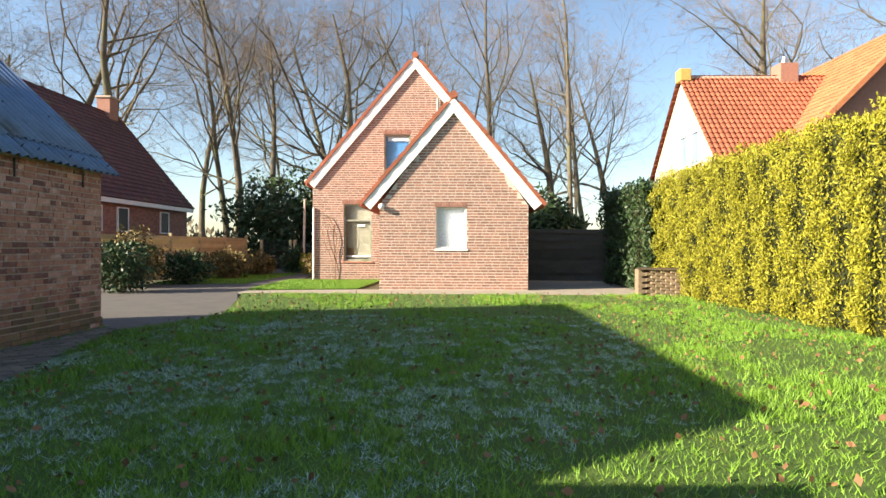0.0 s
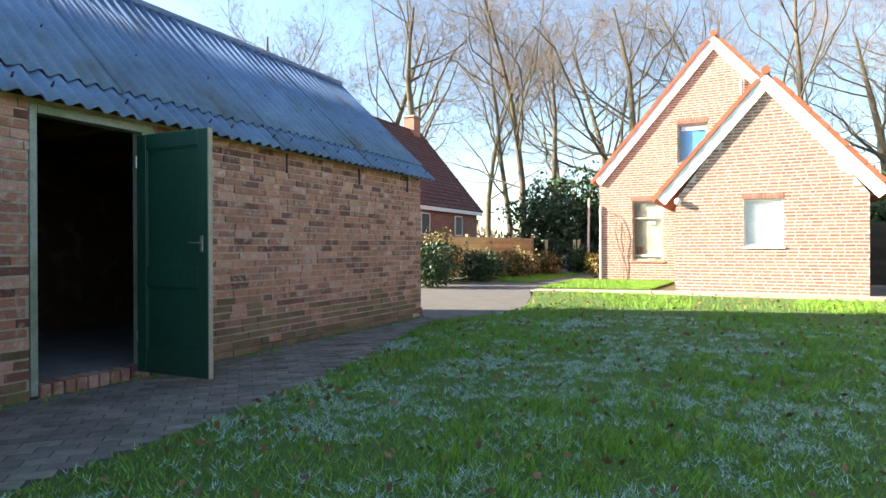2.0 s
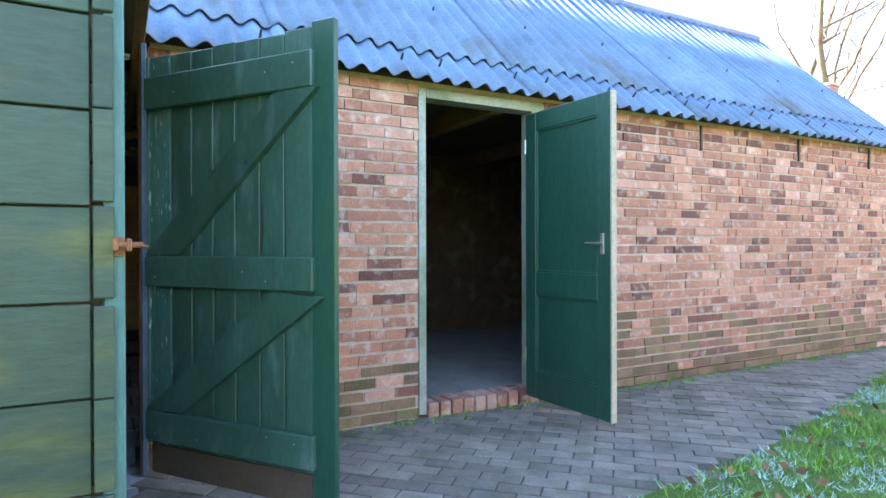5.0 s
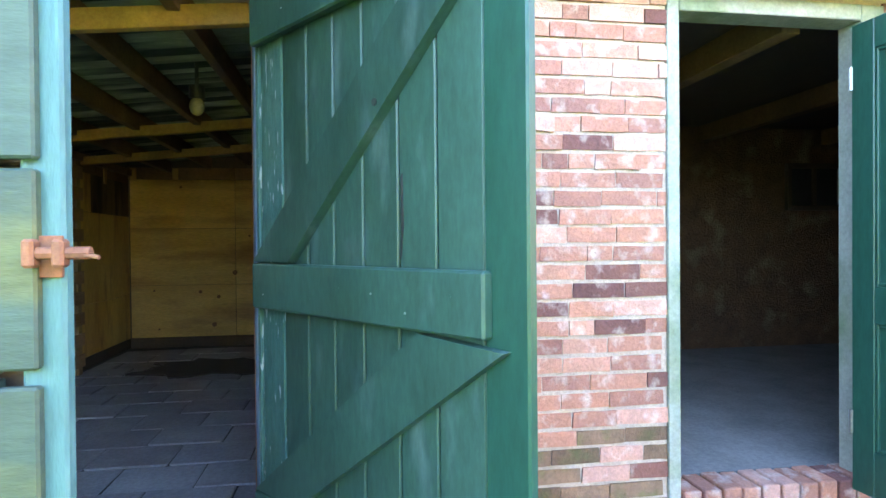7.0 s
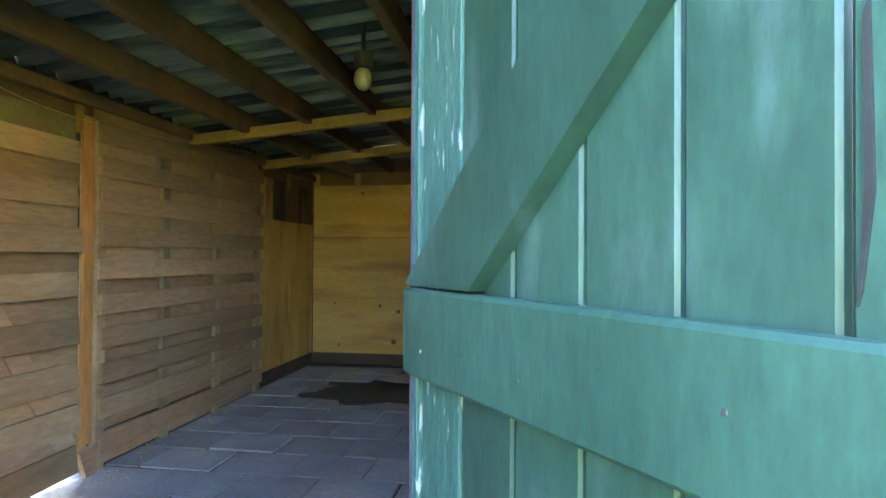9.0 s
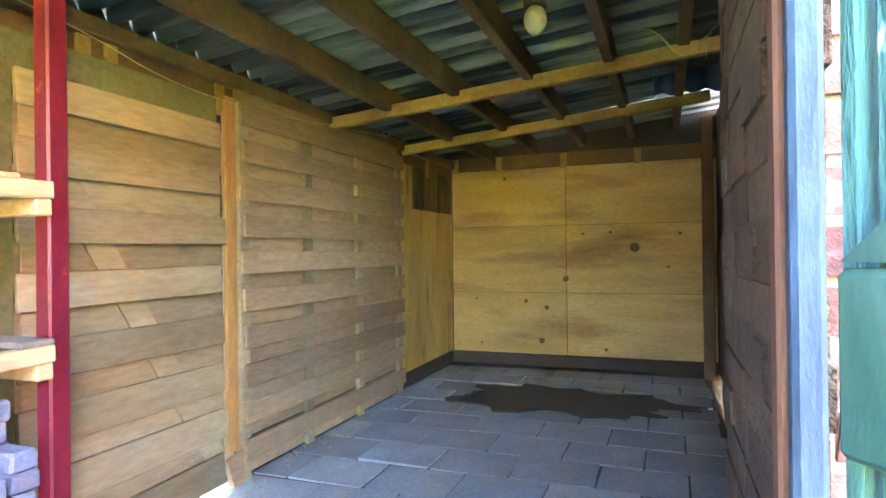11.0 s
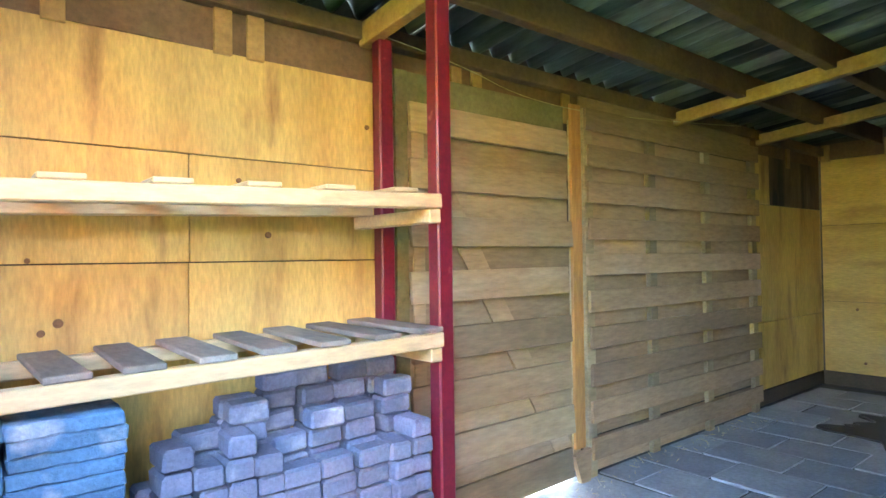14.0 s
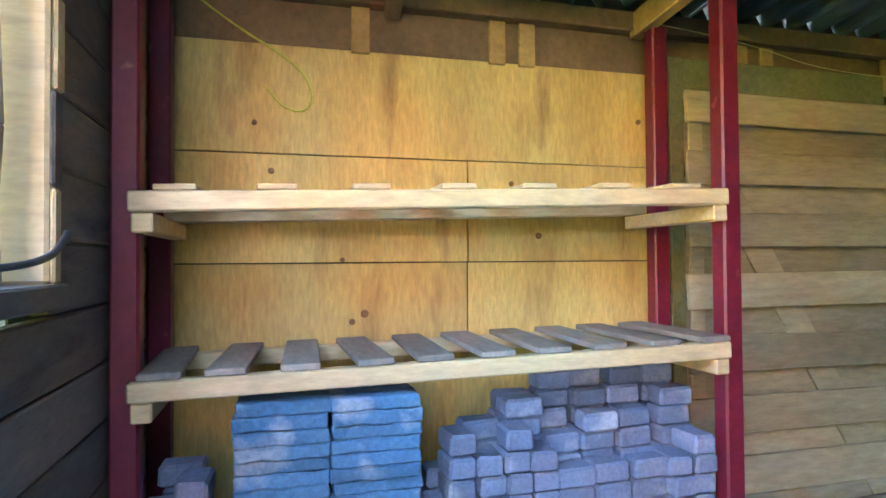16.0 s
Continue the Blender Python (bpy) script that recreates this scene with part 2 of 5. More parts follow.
M_FENCEDARK = mat("dark_fence_board", (0.10, 0.085, 0.07), (0.075, 0.065, 0.055), 0.8, 2, 40, 0.3, per=0.3)
M_GRASS = mat("grass_blade", (0.12, 0.27, 0.02), (0.19, 0.33, 0.035), 0.6, 0.9, 9, 0.0, per=0.6, stain=(0.20, 0.22, 0.06), stain_scale=1.3, stain_at=(0.6, 0.85))
M_FROST = mat("frosted_grass", (0.50, 0.60, 0.56), (0.28, 0.42, 0.32), 0.8, 6, 30, 0.0, per=0.5)
M_LEAF = mat("fallen_leaf", (0.22, 0.11, 0.05), (0.14, 0.075, 0.035), 0.8, 6, 40, 0.2, per=0.8)
M_BLACK = mat("black_plastic", (0.02, 0.02, 0.02), (0.03, 0.03, 0.03), 0.5, 6, 40, 0.1)
M_GLASS = glass("window_glass")
M_LAMPGLASS = mat("frosted_lamp_glass", (0.3, 0.28, 0.19), (0.24, 0.22, 0.14), 0.15, 9, 40, 0.05)
M_BLIND = mat("white_blind", (0.85, 0.86, 0.88), (0.82, 0.83, 0.85), 0.6, 2, 20, 0.05)
M_BLUEBLIND = mat("blue_blind", (0.05, 0.19, 0.42), (0.045, 0.17, 0.38), 0.6, 2, 20, 0.05)
M_STRAW = mat("dry_straw", (0.55, 0.44, 0.2), (0.42, 0.33, 0.14), 0.8, 9, 40, 0.0)


# ---- mesh helpers ----
def part(name, bm, material, parent=None, label="", smooth=False):
    me = bpy.data.meshes.new(name)
    if isinstance(bm, tuple):
        me.from_pydata(bm[0], [], bm[1])
    else:
        bm.to_mesh(me)
        bm.free()
    me.materials.append(material)
    if smooth:
        me.polygons.foreach_set("use_smooth", [True] * len(me.polygons))
    ob = new(name, me)
    if parent is not None:
        ob.parent = parent
    if label:
        ob["label"] = label
    return ob


def share(name, ob, loc, parent, rot=(0, 0, 0), scl=(1, 1, 1)):
    o = new(name, ob.data)
    o.parent = parent
    o.location, o.rotation_euler, o.scale = loc, rot, scl
    return o


def thing(name, label, category, loc=(0, 0, 0), group="", kind=""):
    ob = new(name)
    ob.location = loc
    return tagged(ob, label, category, group, kind)


def box(bm, x0, y0, z0, x1, y1, z1, bev=0.0, m=None):
    c = Vector(((x0 + x1) / 2, (y0 + y1) / 2, (z0 + z1) / 2))
    r = bmesh.ops.create_cube(bm, size=1, matrix=Matrix.LocRotScale(c, None, (abs(x1 - x0), abs(y1 - y0), abs(z1 - z0))))
    vs = r["verts"]
    if bev:
        es = list({e for v in vs for e in v.link_edges})
        vs = list({v for v in vs} | {v for f in bmesh.ops.bevel(bm, geom=es, offset=bev, segments=1, affect="EDGES")["faces"] for v in f.verts})
    if m is not None:
        bmesh.ops.transform(bm, matrix=m, verts=[v for v in vs if v.is_valid])
    return bm


def bx(*a, bev=0.0, m=None):
    return box(bmesh.new(), *a, bev=bev, m=m)


def beam(bm, p, q, w, h, bev=0.004):
    """A squared timber from p to q; w across, h upright."""
    p, q = Vector(p), Vector(q)
    d = (q - p)
    side = d.cross(Vector((0, 0, 1)))
    side = side.normalized() if side.length > 1e-6 else Vector((1, 0, 0))
    up = side.cross(d).normalized()
    m = Matrix((side, d.normalized(), up)).transposed().to_4x4()
    m.translation = (p + q) / 2
    return box(bm, -w / 2, -d.length / 2, -h / 2, w / 2, d.length / 2, h / 2, bev, m)


def rod(bm, p, q, r0, r1=None, n=8):
    p, q = Vector(p), Vector(q)
    d = q - p
    m = Matrix.Translation((p + q) / 2) @ d.to_track_quat("Z", "Y").to_matrix().to_4x4()
    bmesh.ops.create_cone(bm, cap_ends=True, segments=n, radius1=r0, radius2=r0 if r1 is None else r1, depth=d.length, matrix=m)
    return bm


def prism(pts, axis, a, b):
    """A closed prism over a flat outline; axis 0 or 1 is the way it is drawn out, from a to b."""
    bm = bmesh.new()
    def at(u, v, w):
        return (w, u, v) if axis == 0 else ((u, w, v) if axis == 1 else (u, v, w))
    lo = [bm.verts.new(at(u, v, a)) for u, v in pts]
    hi = [bm.verts.new(at(u, v, b)) for u, v in pts]
    bm.faces.new(lo)
    bm.faces.new(hi[::-1])
    for i in range(len(pts)):
        bm.faces.new((lo[i - 1], lo[i], hi[i], hi[i - 1])[::-1])
    bmesh.ops.recalc_face_normals(bm, faces=bm.faces)
    return bm


def boxes_mesh(items):
    """Many small boxes as one mesh: (centre, half sizes, turn about z)."""
    vs, fs = [], []
    quad = [(0, 3, 2, 1), (4, 5, 6, 7), (0, 1, 5, 4), (1, 2, 6, 5), (2, 3, 7, 6), (3, 0, 4, 7)]
    for (cx, cy, cz), (hx, hy, hz), a in items:
        b = len(vs)
        ca, sa = math.cos(a), math.sin(a)
        for dz in (-hz, hz):
            for dx, dy in ((-hx, -hy), (hx, -hy), (hx, hy), (-hx, hy)):
                vs.append((cx + dx * ca - dy * sa, cy + dx * sa + dy * ca, cz + dz))
        fs += [tuple(b + i for i in q) for q in quad]
    return vs, fs


RNG = random.Random(7)


# ---- ground ----
def sheet(name, pts, z, material, label, category, thick=0.03):
    ob = part(name, prism(pts, 2, z - thick, z), material)
    return tagged(ob, label, category, kind="structure")


sheet("ground", [(-900, -900), (900, -900), (900, 900), (-900, 900)], -0.045, M_FIELD, "brown and green rough winter ground", "ground", 0.2)
sheet("road", [(-7.0, -1.0), (0.4, -0.6), (1.15, 1.6), (0.35, 4.6), (-0.3, 6.4), (-0.5, 22), (-4.4, 22), (-4.6, 9.2), (-7.0, 8.0)], -0.012, M_DRIVE, "grey asphalt drive with worn surface", "drive")
sheet("pavement", [(-0.3, 6.4), (10.9, 6.1), (11.2, 12.0), (7.2, 12.0), (7.2, 7.75), (3.0, 7.75), (2.6, 7.75), (-0.35, 7.2)], -0.008, mat("pale_paving", (0.36, 0.31, 0.25), (0.28, 0.24, 0.19), 0.9, 3, 60, 0.4), "pale sandy paving along the house", "paving")
LAWN = [(1.75, -16), (1.7, -6.6), (1.5, -4.6), (0.75, -1.6), (0.45, -0.4), (1.15, 1.55), (0.6, 3.8), (-0.15, 6.3), (10.9, 6.05), (11.2, 5.4), (11.2, -16)]
lawn = sheet("lawn", LAWN, 0.0, M_SOIL, "green winter lawn with frost and fallen leaves", "lawn")
LAWN2 = [(-0.35, 7.3), (2.5, 7.85), (2.7, 11.9), (-0.5, 11.9)]
sheet("lawn_strip", LAWN2, 0.0, M_SOIL, "small sunlit strip of grass before the house", "lawn")
sheet("verge", [(-4.3, 9.6), (-1.9, 10.2), (-1.4, 16.5), (-4.0, 16.5)], 0.0, M_SOIL, "grass verge before the board fence", "lawn")
paving = sheet("paving_bed", [(1.37, -16), (1.75, -16), (1.7, -6.6), (1.5, -4.6), (0.75, -1.6), (0.35, -0.2), (-0.3, 0.0), (-0.3, -7.5), (1.37, -7.7)], -0.006, M_JOINT, "sandy bed of the paver strip along the barn", "paving")


# ---- barn ----
COURSE, BL = 0.0765, 0.215


def brick_rows(u0, u1, z0, z1, keep, seed=1, course=COURSE, length=BL, joint=0.013, jitter=0.004, holes=(), head=None):
    """Centres and half sizes of bricks laid in running bond on a u-z face."""
    r = random.Random(seed)
    out = []
    k, z = 0, z0
    while z + course <= z1 + 1e-6:
        u = u0 - (0 if k % 2 else length / 2) - r.uniform(0, 0.3) * length
        while u < u1:
            step = length * (0.5 if r.random() < 0.14 else r.uniform(0.86, 1.12))
            a, b = max(u, u0), min(u + step - (joint * 0.7 if head is None else head), u1)
            for h0, hz0, h1, hz1 in holes:
                if hz0 - 0.03 < z + course / 2 < hz1 + 0.03:
                    if a < h0 < b:
                        b = h0
                    elif a < h1 < b:
                        a = h1
            if b - a > 0.03 and keep((a + b) / 2, z + course / 2, (b - a) / 2):
                out.append(((a + b) / 2, z + course / 2 + r.uniform(-jitter, jitter) * 0.5, (b - a) / 2, (course - joint) / 2 + r.uniform(-0.0015, 0.001), r.uniform(-jitter, jitter)))
            u += step
        z += course
        k += 1
    return out


wall_b = thing("wall_front", "old red brick barn wall with lime mortar", "wall", kind="structure")
DY0, DY1, DZ = -5.965, -4.925, 2.2
for n_, a in (("pier", (-0.22, -7.56, -0.1, -0.006, DY0, 2.24)), ("wall_core", (-0.22, DY1, -0.1, -0.006, 0, 2.24)), ("lintel", (-0.22, DY0, DZ, -0.006, DY1, 2.24))):
    part("mortar", bx(*a), M_MORTAR, wall_b)
rows_b = brick_rows(-7.57, 0.0, 0.0, 2.24, lambda u, z, h: (u + h <= DY0 + 0.005 or u - h >= DY1 - 0.005), 3, length=0.225, joint=0.016, head=0.005, holes=((DY0, -1, DY1, 3),))
near = [q for q in rows_b if q[0] < DY0][:200]
near += [q for q in rows_b if DY1 <= q[0] < DY1 + 1.0][:95]
near_set = set(near)
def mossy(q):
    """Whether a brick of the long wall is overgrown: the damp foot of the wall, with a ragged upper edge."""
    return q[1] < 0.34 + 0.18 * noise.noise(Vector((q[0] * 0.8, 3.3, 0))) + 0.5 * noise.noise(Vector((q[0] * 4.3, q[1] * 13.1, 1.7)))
def face_x(q):
    """The wall's foot steps out a little and its face bulges softly."""
    return -0.02 + 1.2 * q[4] + (0.022 if q[1] < 0.13 and q[0] > DY1 else 0) + 0.005 * noise.noise(Vector((q[0] * 0.7, q[1] * 1.1, 5)))
far_b = [q for q in rows_b if q not in near_set]
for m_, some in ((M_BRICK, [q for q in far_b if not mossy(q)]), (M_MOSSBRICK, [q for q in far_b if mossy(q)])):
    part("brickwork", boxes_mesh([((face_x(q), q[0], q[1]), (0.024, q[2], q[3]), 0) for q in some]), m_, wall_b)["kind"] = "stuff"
tagged(thing("wall_north", "red brick gable end of the barn", "wall", kind="structure"))
gab = bpy.data.objects["wall_north"]
part("mortar", prism([(-3.4, -0.1), (-0.22, -0.1), (-0.22, 2.2), (-1.7, 3.85), (-3.4, 2.2)], 1, -0.22, -0.008), M_MORTAR, gab)
rows_n = brick_rows(-3.4, 0.0, 0.0, 3.7, lambda u, z, h: z < 2.15 + 1.08 * min(u - h + 3.4, -(u + h)), 4)
part("brickwork", boxes_mesh([((q[0], -0.02 + q[4], q[1]), (q[2], 0.022, q[3]), 0) for q in rows_n]), M_BRICK, gab)["kind"] = "stuff"
tagged(part("wall_west", bx(-3.4, -7.38, -0.1, -3.2, -0.22, 2.36), M_DARKBRICK), "dark brick back wall of the barn room", "wall", kind="structure")
tagged(part("wall_south", prism([(-3.4, -0.1), (-0.45, -0.1), (-0.45, 2.36), (-0.22, 2.36), (-1.7, 3.85), (-3.4, 2.36)], 1, -7.38, -7.2), M_DARKBRICK), "dark brick partition wall of the barn", "wall", kind="structure")
tagged(part("barn_floor", bx(-3.2, -7.2, -0.1, -0.22, -0.22, 0.07), mat("dusty_concrete", (0.26, 0.24, 0.22), (0.19, 0.18, 0.165), 0.9, 3, 50, 0.3)), "dusty concrete floor of the barn room", "floor", kind="structure")
tagged(part("barn_ceiling", bx(-3.3, -7.3, 2.30, -0.1, -0.1, 2.34), M_DARKWOOD), "dark boarded loft ceiling", "ceiling", kind="structure")
for y in (-6.6, -5.2, -3.8, -2.4, -1.0):
    tagged(part("ceiling_beam", beam(bmesh.new(), (-3.2, y, 2.22), (-0.22, y, 2.22), 0.1, 0.15), M_BEAM), "dark brown wooden ceiling beam", "beam", "barn ceiling beams")
bw = thing("window_1", "small dark framed window in the barn's back wall", "window", (-3.19, -2.56, 1.7), kind="structure")
part("pane", bx(0.0, -0.28, -0.2, 0.012, 0.28, 0.2), M_BLACK, bw)
for a in ((0, -0.32, -0.24, 0.05, -0.27, 0.24), (0, 0.27, -0.24, 0.05, 0.32, 0.24), (0, -0.27, 0.19, 0.05, 0.27, 0.24), (0, -0.27, -0.24, 0.05, 0.27, -0.19), (0, -0.02, -0.19, 0.04, 0.02, 0.19)):
    part("frame", bx(*a, bev=0.003), M_DARKWOOD, bw)

# corrugated roof
def corrugated(x0, z0, x1, z1, y0, y1, wave=0.146, amp=0.024, thick=0.007):
    """A corrugated sheet whose waves follow each other along y; the slope goes from (x0, z0) to (x1, z1)."""
    n = max(4, int(round((y1 - y0) / wave * 8)))
    vs, fs = [], []
    d = Vector((x1 - x0, 0, z1 - z0)).normalized()
    nrm = Vector((-d.z, 0, d.x))
    if nrm.z < 0:
        nrm = -nrm
    for t in (0, 1):
        for i in range(n + 1):
            y = y0 + (y1 - y0) * i / n
            h = amp * math.cos(2 * math.pi * y / wave)
            for s in (0, 1):
                p = Vector((x0 + (x1 - x0) * s, y, z0 + (z1 - z0) * s)) + nrm * (h + t * thick)
                vs.append(tuple(p))
    o = 2 * (n + 1)
    for i in range(n):
        a = 2 * i
        fs += [(a, a + 1, a + 3, a + 2), (o + a, o + a + 2, o + a + 3, o + a + 1), (a, a + 2, o + a + 2, o + a), (a + 1, o + a + 1, o + a + 3, a + 3)]
    fs += [(0, o, o + 1, 1), (2 * n, 2 * n + 1, o + 2 * n + 1, o + 2 * n)]
    return vs, fs


roof = thing("barn_roof", "grey corrugated fibre-cement roof of the barn, tinted sky blue", "roof", kind="structure")
EX, EZ, RX, RZ = 0.17, 2.20, -1.72, 3.98
MX, MZ = EX + (RX - EX) * 0.13, EZ + (RZ - EZ) * 0.13
ys = [-7.75 + 7.9 * i / 9 for i in range(10)]
for i in range(9):
    lift = 0.008 * (i % 2)
    part("roof_sheet", corrugated(EX, EZ + lift + 0.01, MX - 0.3, MZ + 0.28 + lift - 0.012, ys[i] - 0.04, ys[i + 1] + 0.04), M_ROOF, roof, smooth=True)
    part("roof_sheet", corrugated(MX, MZ + lift + 0.035, RX, RZ + lift + 0.03, ys[i] - 0.04, ys[i + 1] + 0.04), M_ROOF, roof, smooth=True)
    part("roof_sheet", corrugated(-3.62, 2.2 + lift, RX, RZ + lift, ys[i] - 0.04, ys[i + 1] + 0.04), M_ROOF, roof, smooth=True)
bm = bmesh.new()
rod(bm, (RX, -7.8, RZ + 0.05), (RX, 0.18, RZ + 0.05), 0.055, n=10)
part("ridge_cap", bm, M_ROOF, roof, smooth=True)
for i in range(9):
    for k in range(3):
        bm = bmesh.new()
        p = Vector((EX, ys[i] + 0.15 + 0.3 * k, EZ)).lerp(Vector((RX, ys[i] + 0.15 + 0.3 * k, RZ)), 0.06 if k != 1 else 0.42)
        nn = Vector((0.685, 0, 0.728))
        rod(bm, p + nn * 0.03, p + nn * 0.085, 0.009, 0.006, 6)
        part("roof_nail", bm, M_BLACK, roof)
part("wall_plate", bx(-0.2, -7.6, 2.24, -0.02, 0.0, 2.32), M_DARKWOOD, roof)
for y in (-4.55, -3.2, -1.75, -0.45):
    part("gutter_hook", bx(0.0, y, 1.98, 0.02, y + 0.025, 2.2, bev=0.003), M_BLACK, roof)

# door opening and panel door
fr = thing("door_frame", "weathered grey-green wooden door frame in the brick wall", "door frame", kind="structure")
part("jamb", bx(-0.12, DY0, 0.02, 0.012, DY0 + 0.055, DZ, bev=0.004), M_TAN, fr)
part("jamb", bx(-0.12, DY1 - 0.115, 0.02, 0.012, DY1, DZ, bev=0.004), M_TAN, fr)
part("head", bx(-0.12, DY0 + 0.055, DZ - 0.07, 0.014, DY1 - 0.115, DZ, bev=0.004), M_TAN, fr)
sill = thing("door_sill", "worn red brick doorstep", "doorstep", kind="structure")
for i in range(10):
    y = DY0 + 0.06 + i * 0.0925
    part("brick", bx(-0.16, y, -0.02, 0.03, y + 0.08, 0.10 + RNG.uniform(-0.006, 0.004), bev=0.006), M_BRICK, sill)

door = thing("door_1", "open glossy dark green panelled door", "door", (0.035, -5.095, 0.06), kind="structure")
door.rotation_euler = (0, 0, radians(2.5))
W = 0.815
def dp(name, x0, z0, x1, z1, y0=-0.02, y1=0.02, m=M_GREEN, bev=0.004, label=""):
    return part(name, bx(x0, y0, z0, x1, y1, z1, bev=bev), m, door, label)
dp("stile", 0, 0, 0.11, 2.03)
dp("stile", W - 0.11, 0, W, 2.03)
dp("rail", 0.11, 0, W - 0.11, 0.2)
dp("rail", 0.11, 0.74, W - 0.11, 0.9)
dp("rail", 0.11, 1.9, W - 0.11, 2.03)
dp("panel", 0.11, 0.2, W - 0.11, 0.74, -0.006, 0.006)
dp("panel", 0.11, 0.9, W - 0.11, 1.9, -0.006, 0.006)
for z0, z1 in ((0.2, 0.74), (0.9, 1.9)):
    for a in ((0.11, z0, 0.125, z1), (W - 0.125, z0, W - 0.11, z1), (0.125, z0, W - 0.125, z0 + 0.015), (0.125, z1 - 0.015, W - 0.125, z1)):
        dp("bead", *a, -0.015, 0.015, bev=0.003)
dp("edge_strip", W, 0.0, W + 0.012, 2.03, -0.02, 0.02, m=mat("bare_door_edge", (0.42, 0.36, 0.27), (0.33, 0.29, 0.22), 0.7), bev=0, label="pale bare wooden door edge")
bm = bx(W - 0.075, -0.035, 1.03, W - 0.045, -0.02, 1.16, bev=0.003)
rod(bm, (W - 0.06, -0.035, 1.1), (W - 0.06, -0.065, 1.1), 0.008)
rod(bm, (W - 0.06, -0.062, 1.1), (W - 0.17, -0.066, 1.102), 0.008, 0.006)
part("door_handle", bm, M_STEEL, door, "steel lever handle")
for z in (0.25, 1.75):
    bm = bmesh.new()
    rod(bm, (0.0, -0.024, z), (0.0, -0.024, z + 0.1), 0.009)
    part("hinge", bm, M_STEEL, door)

# ledged and braced plank door
leaf = thing("door_2", "open green plank door with ledges and braces", "door", (0.329, -7.575, 0.0), kind="structure")
leaf.rotation_euler = (0, 0, radians(36.0))
LW, LH0, LH1 = 1.09, 0.19, 2.06
xs = [0.0, 0.14, 0.28, 0.415, 0.548, 0.69, 0.825, 0.972]
def lp(name, b, m=M_GREENOLD, label=""):
    return part(name, b, m, leaf, label)
for i in range(7):
    lp("plank", bx(xs[i] + 0.003, 0.0, LH0, xs[i + 1] - 0.003, 0.024, LH1 - 0.004 * (i % 3), bev=0.004), M_FLAKED if i == 0 else M_GREENOLD)
lp("plank", bx(0.972, -0.004, 0.075, LW, 0.026, LH1 + 0.02, bev=0.005), M_GREEN, "broad smooth green edge board")
lp("bottom_board", bx(0.0, 0.002, 0.05, 0.969, 0.02, LH0 - 0.003, bev=0.003), M_DARKWOOD, "dark rotted bottom board")
for z0, z1 in ((0.215, 0.36), (0.955, 1.10), (1.80, 1.955)):
    lp("ledge", bx(-0.005, -0.034, z0, 0.995, -0.001, z1, bev=0.006))
lp("brace", prism([(0.0, 0.365), (0.24, 0.37), (1.045, 0.935), (0.785, 0.95)], 1, -0.032, -0.001))
lp("brace", prism([(0.0, 1.105), (0.215, 1.105), (1.02, 1.80), (0.80, 1.795)], 1, -0.032, -0.001))
bm = bmesh.new()
rod(bm, (0.64, -0.03, 1.51), (0.64, -0.0345, 1.51), 0.010, n=10)
lp("knot_hole", bm, M_BLACK)
bm = prism([(0.703, 1.32), (0.707, 1.33), (0.710, 1.2), (0.702, 1.13), (0.699, 1.12), (0.704, 1.2)], 1, -0.0035, 0.0)
lp("split", bm, M_BLACK)
for z in (0.29, 1.03, 1.87):
    for x in (0.07, 0.2, 0.34, 0.48, 0.62, 0.75, 0.9):
        bm = bmesh.new()
        zr = z + RNG.uniform(-0.04, 0.04)
        rod(bm, (x, -0.033, zr), (x, -0.036, zr), 0.003, n=6)
        lp("nail", bm, M_STEEL if RNG.random() < 0.3 else M_GREEN)
lp("hinge_edge", bx(-0.022, -0.005, LH0, -0.006, 0.024, LH1, bev=0.002), M_FLAKED, "flaked whitish door edge")

# ---- shed setting ----
X0, X1, YS, YN = -4.86, 1.36, -9.76, -7.66
S_FLOOR = tagged(part("shed_floor_bed", bx(X0 - 0.2, YS - 0.2, -0.2, X1, -7.38, -0.014), M_WET), "dark sandy bed under the flagstones", "floor", kind="structure")
def roof_z(y):
    return 2.06 + (y + 9.76) * 0.108
shed_roof = tagged(thing("shed_ceiling", "mossy corrugated sheets of the shed roof with painted shade streaks", "ceiling"), kind="structure")
vs_all, fs_all, n_lap = [], [], 0
xw = X0 - 0.25
while xw < 1.7:
    v, f_ = corrugated(-10.0, 2.09 - 0.026, -7.2 if xw < -0.9 else -7.63, 2.09 + (2.56 if xw < -0.9 else 2.13) * 0.108, xw, min(xw + 0.95, 1.6), wave=0.125, amp=0.036)
    b = len(vs_all)
    k = 0.014 * (n_lap % 2)
    n_lap += 1
    vs_all += [(p[1], p[0], p[2] + k) for p in v]
    fs_all += [tuple(b + i for i in q[::-1]) for q in f_]
    xw += 0.9
sr = part("shed_roof", (vs_all, fs_all), M_ROOFIN, shed_roof, smooth=True)

M_POLE = mat("peeled_pole", (0.66, 0.50, 0.36), (0.50, 0.34, 0.22), 0.7, 5, 50, 0.3, 0.004, stretch=(1, 1, 0.2), stain=(0.33, 0.19, 0.11), stain_scale=5, stain_at=(0.6, 0.75))
wall_e = thing("wall_east", "weathered green board wall of the timber shed", "wall", kind="structure")
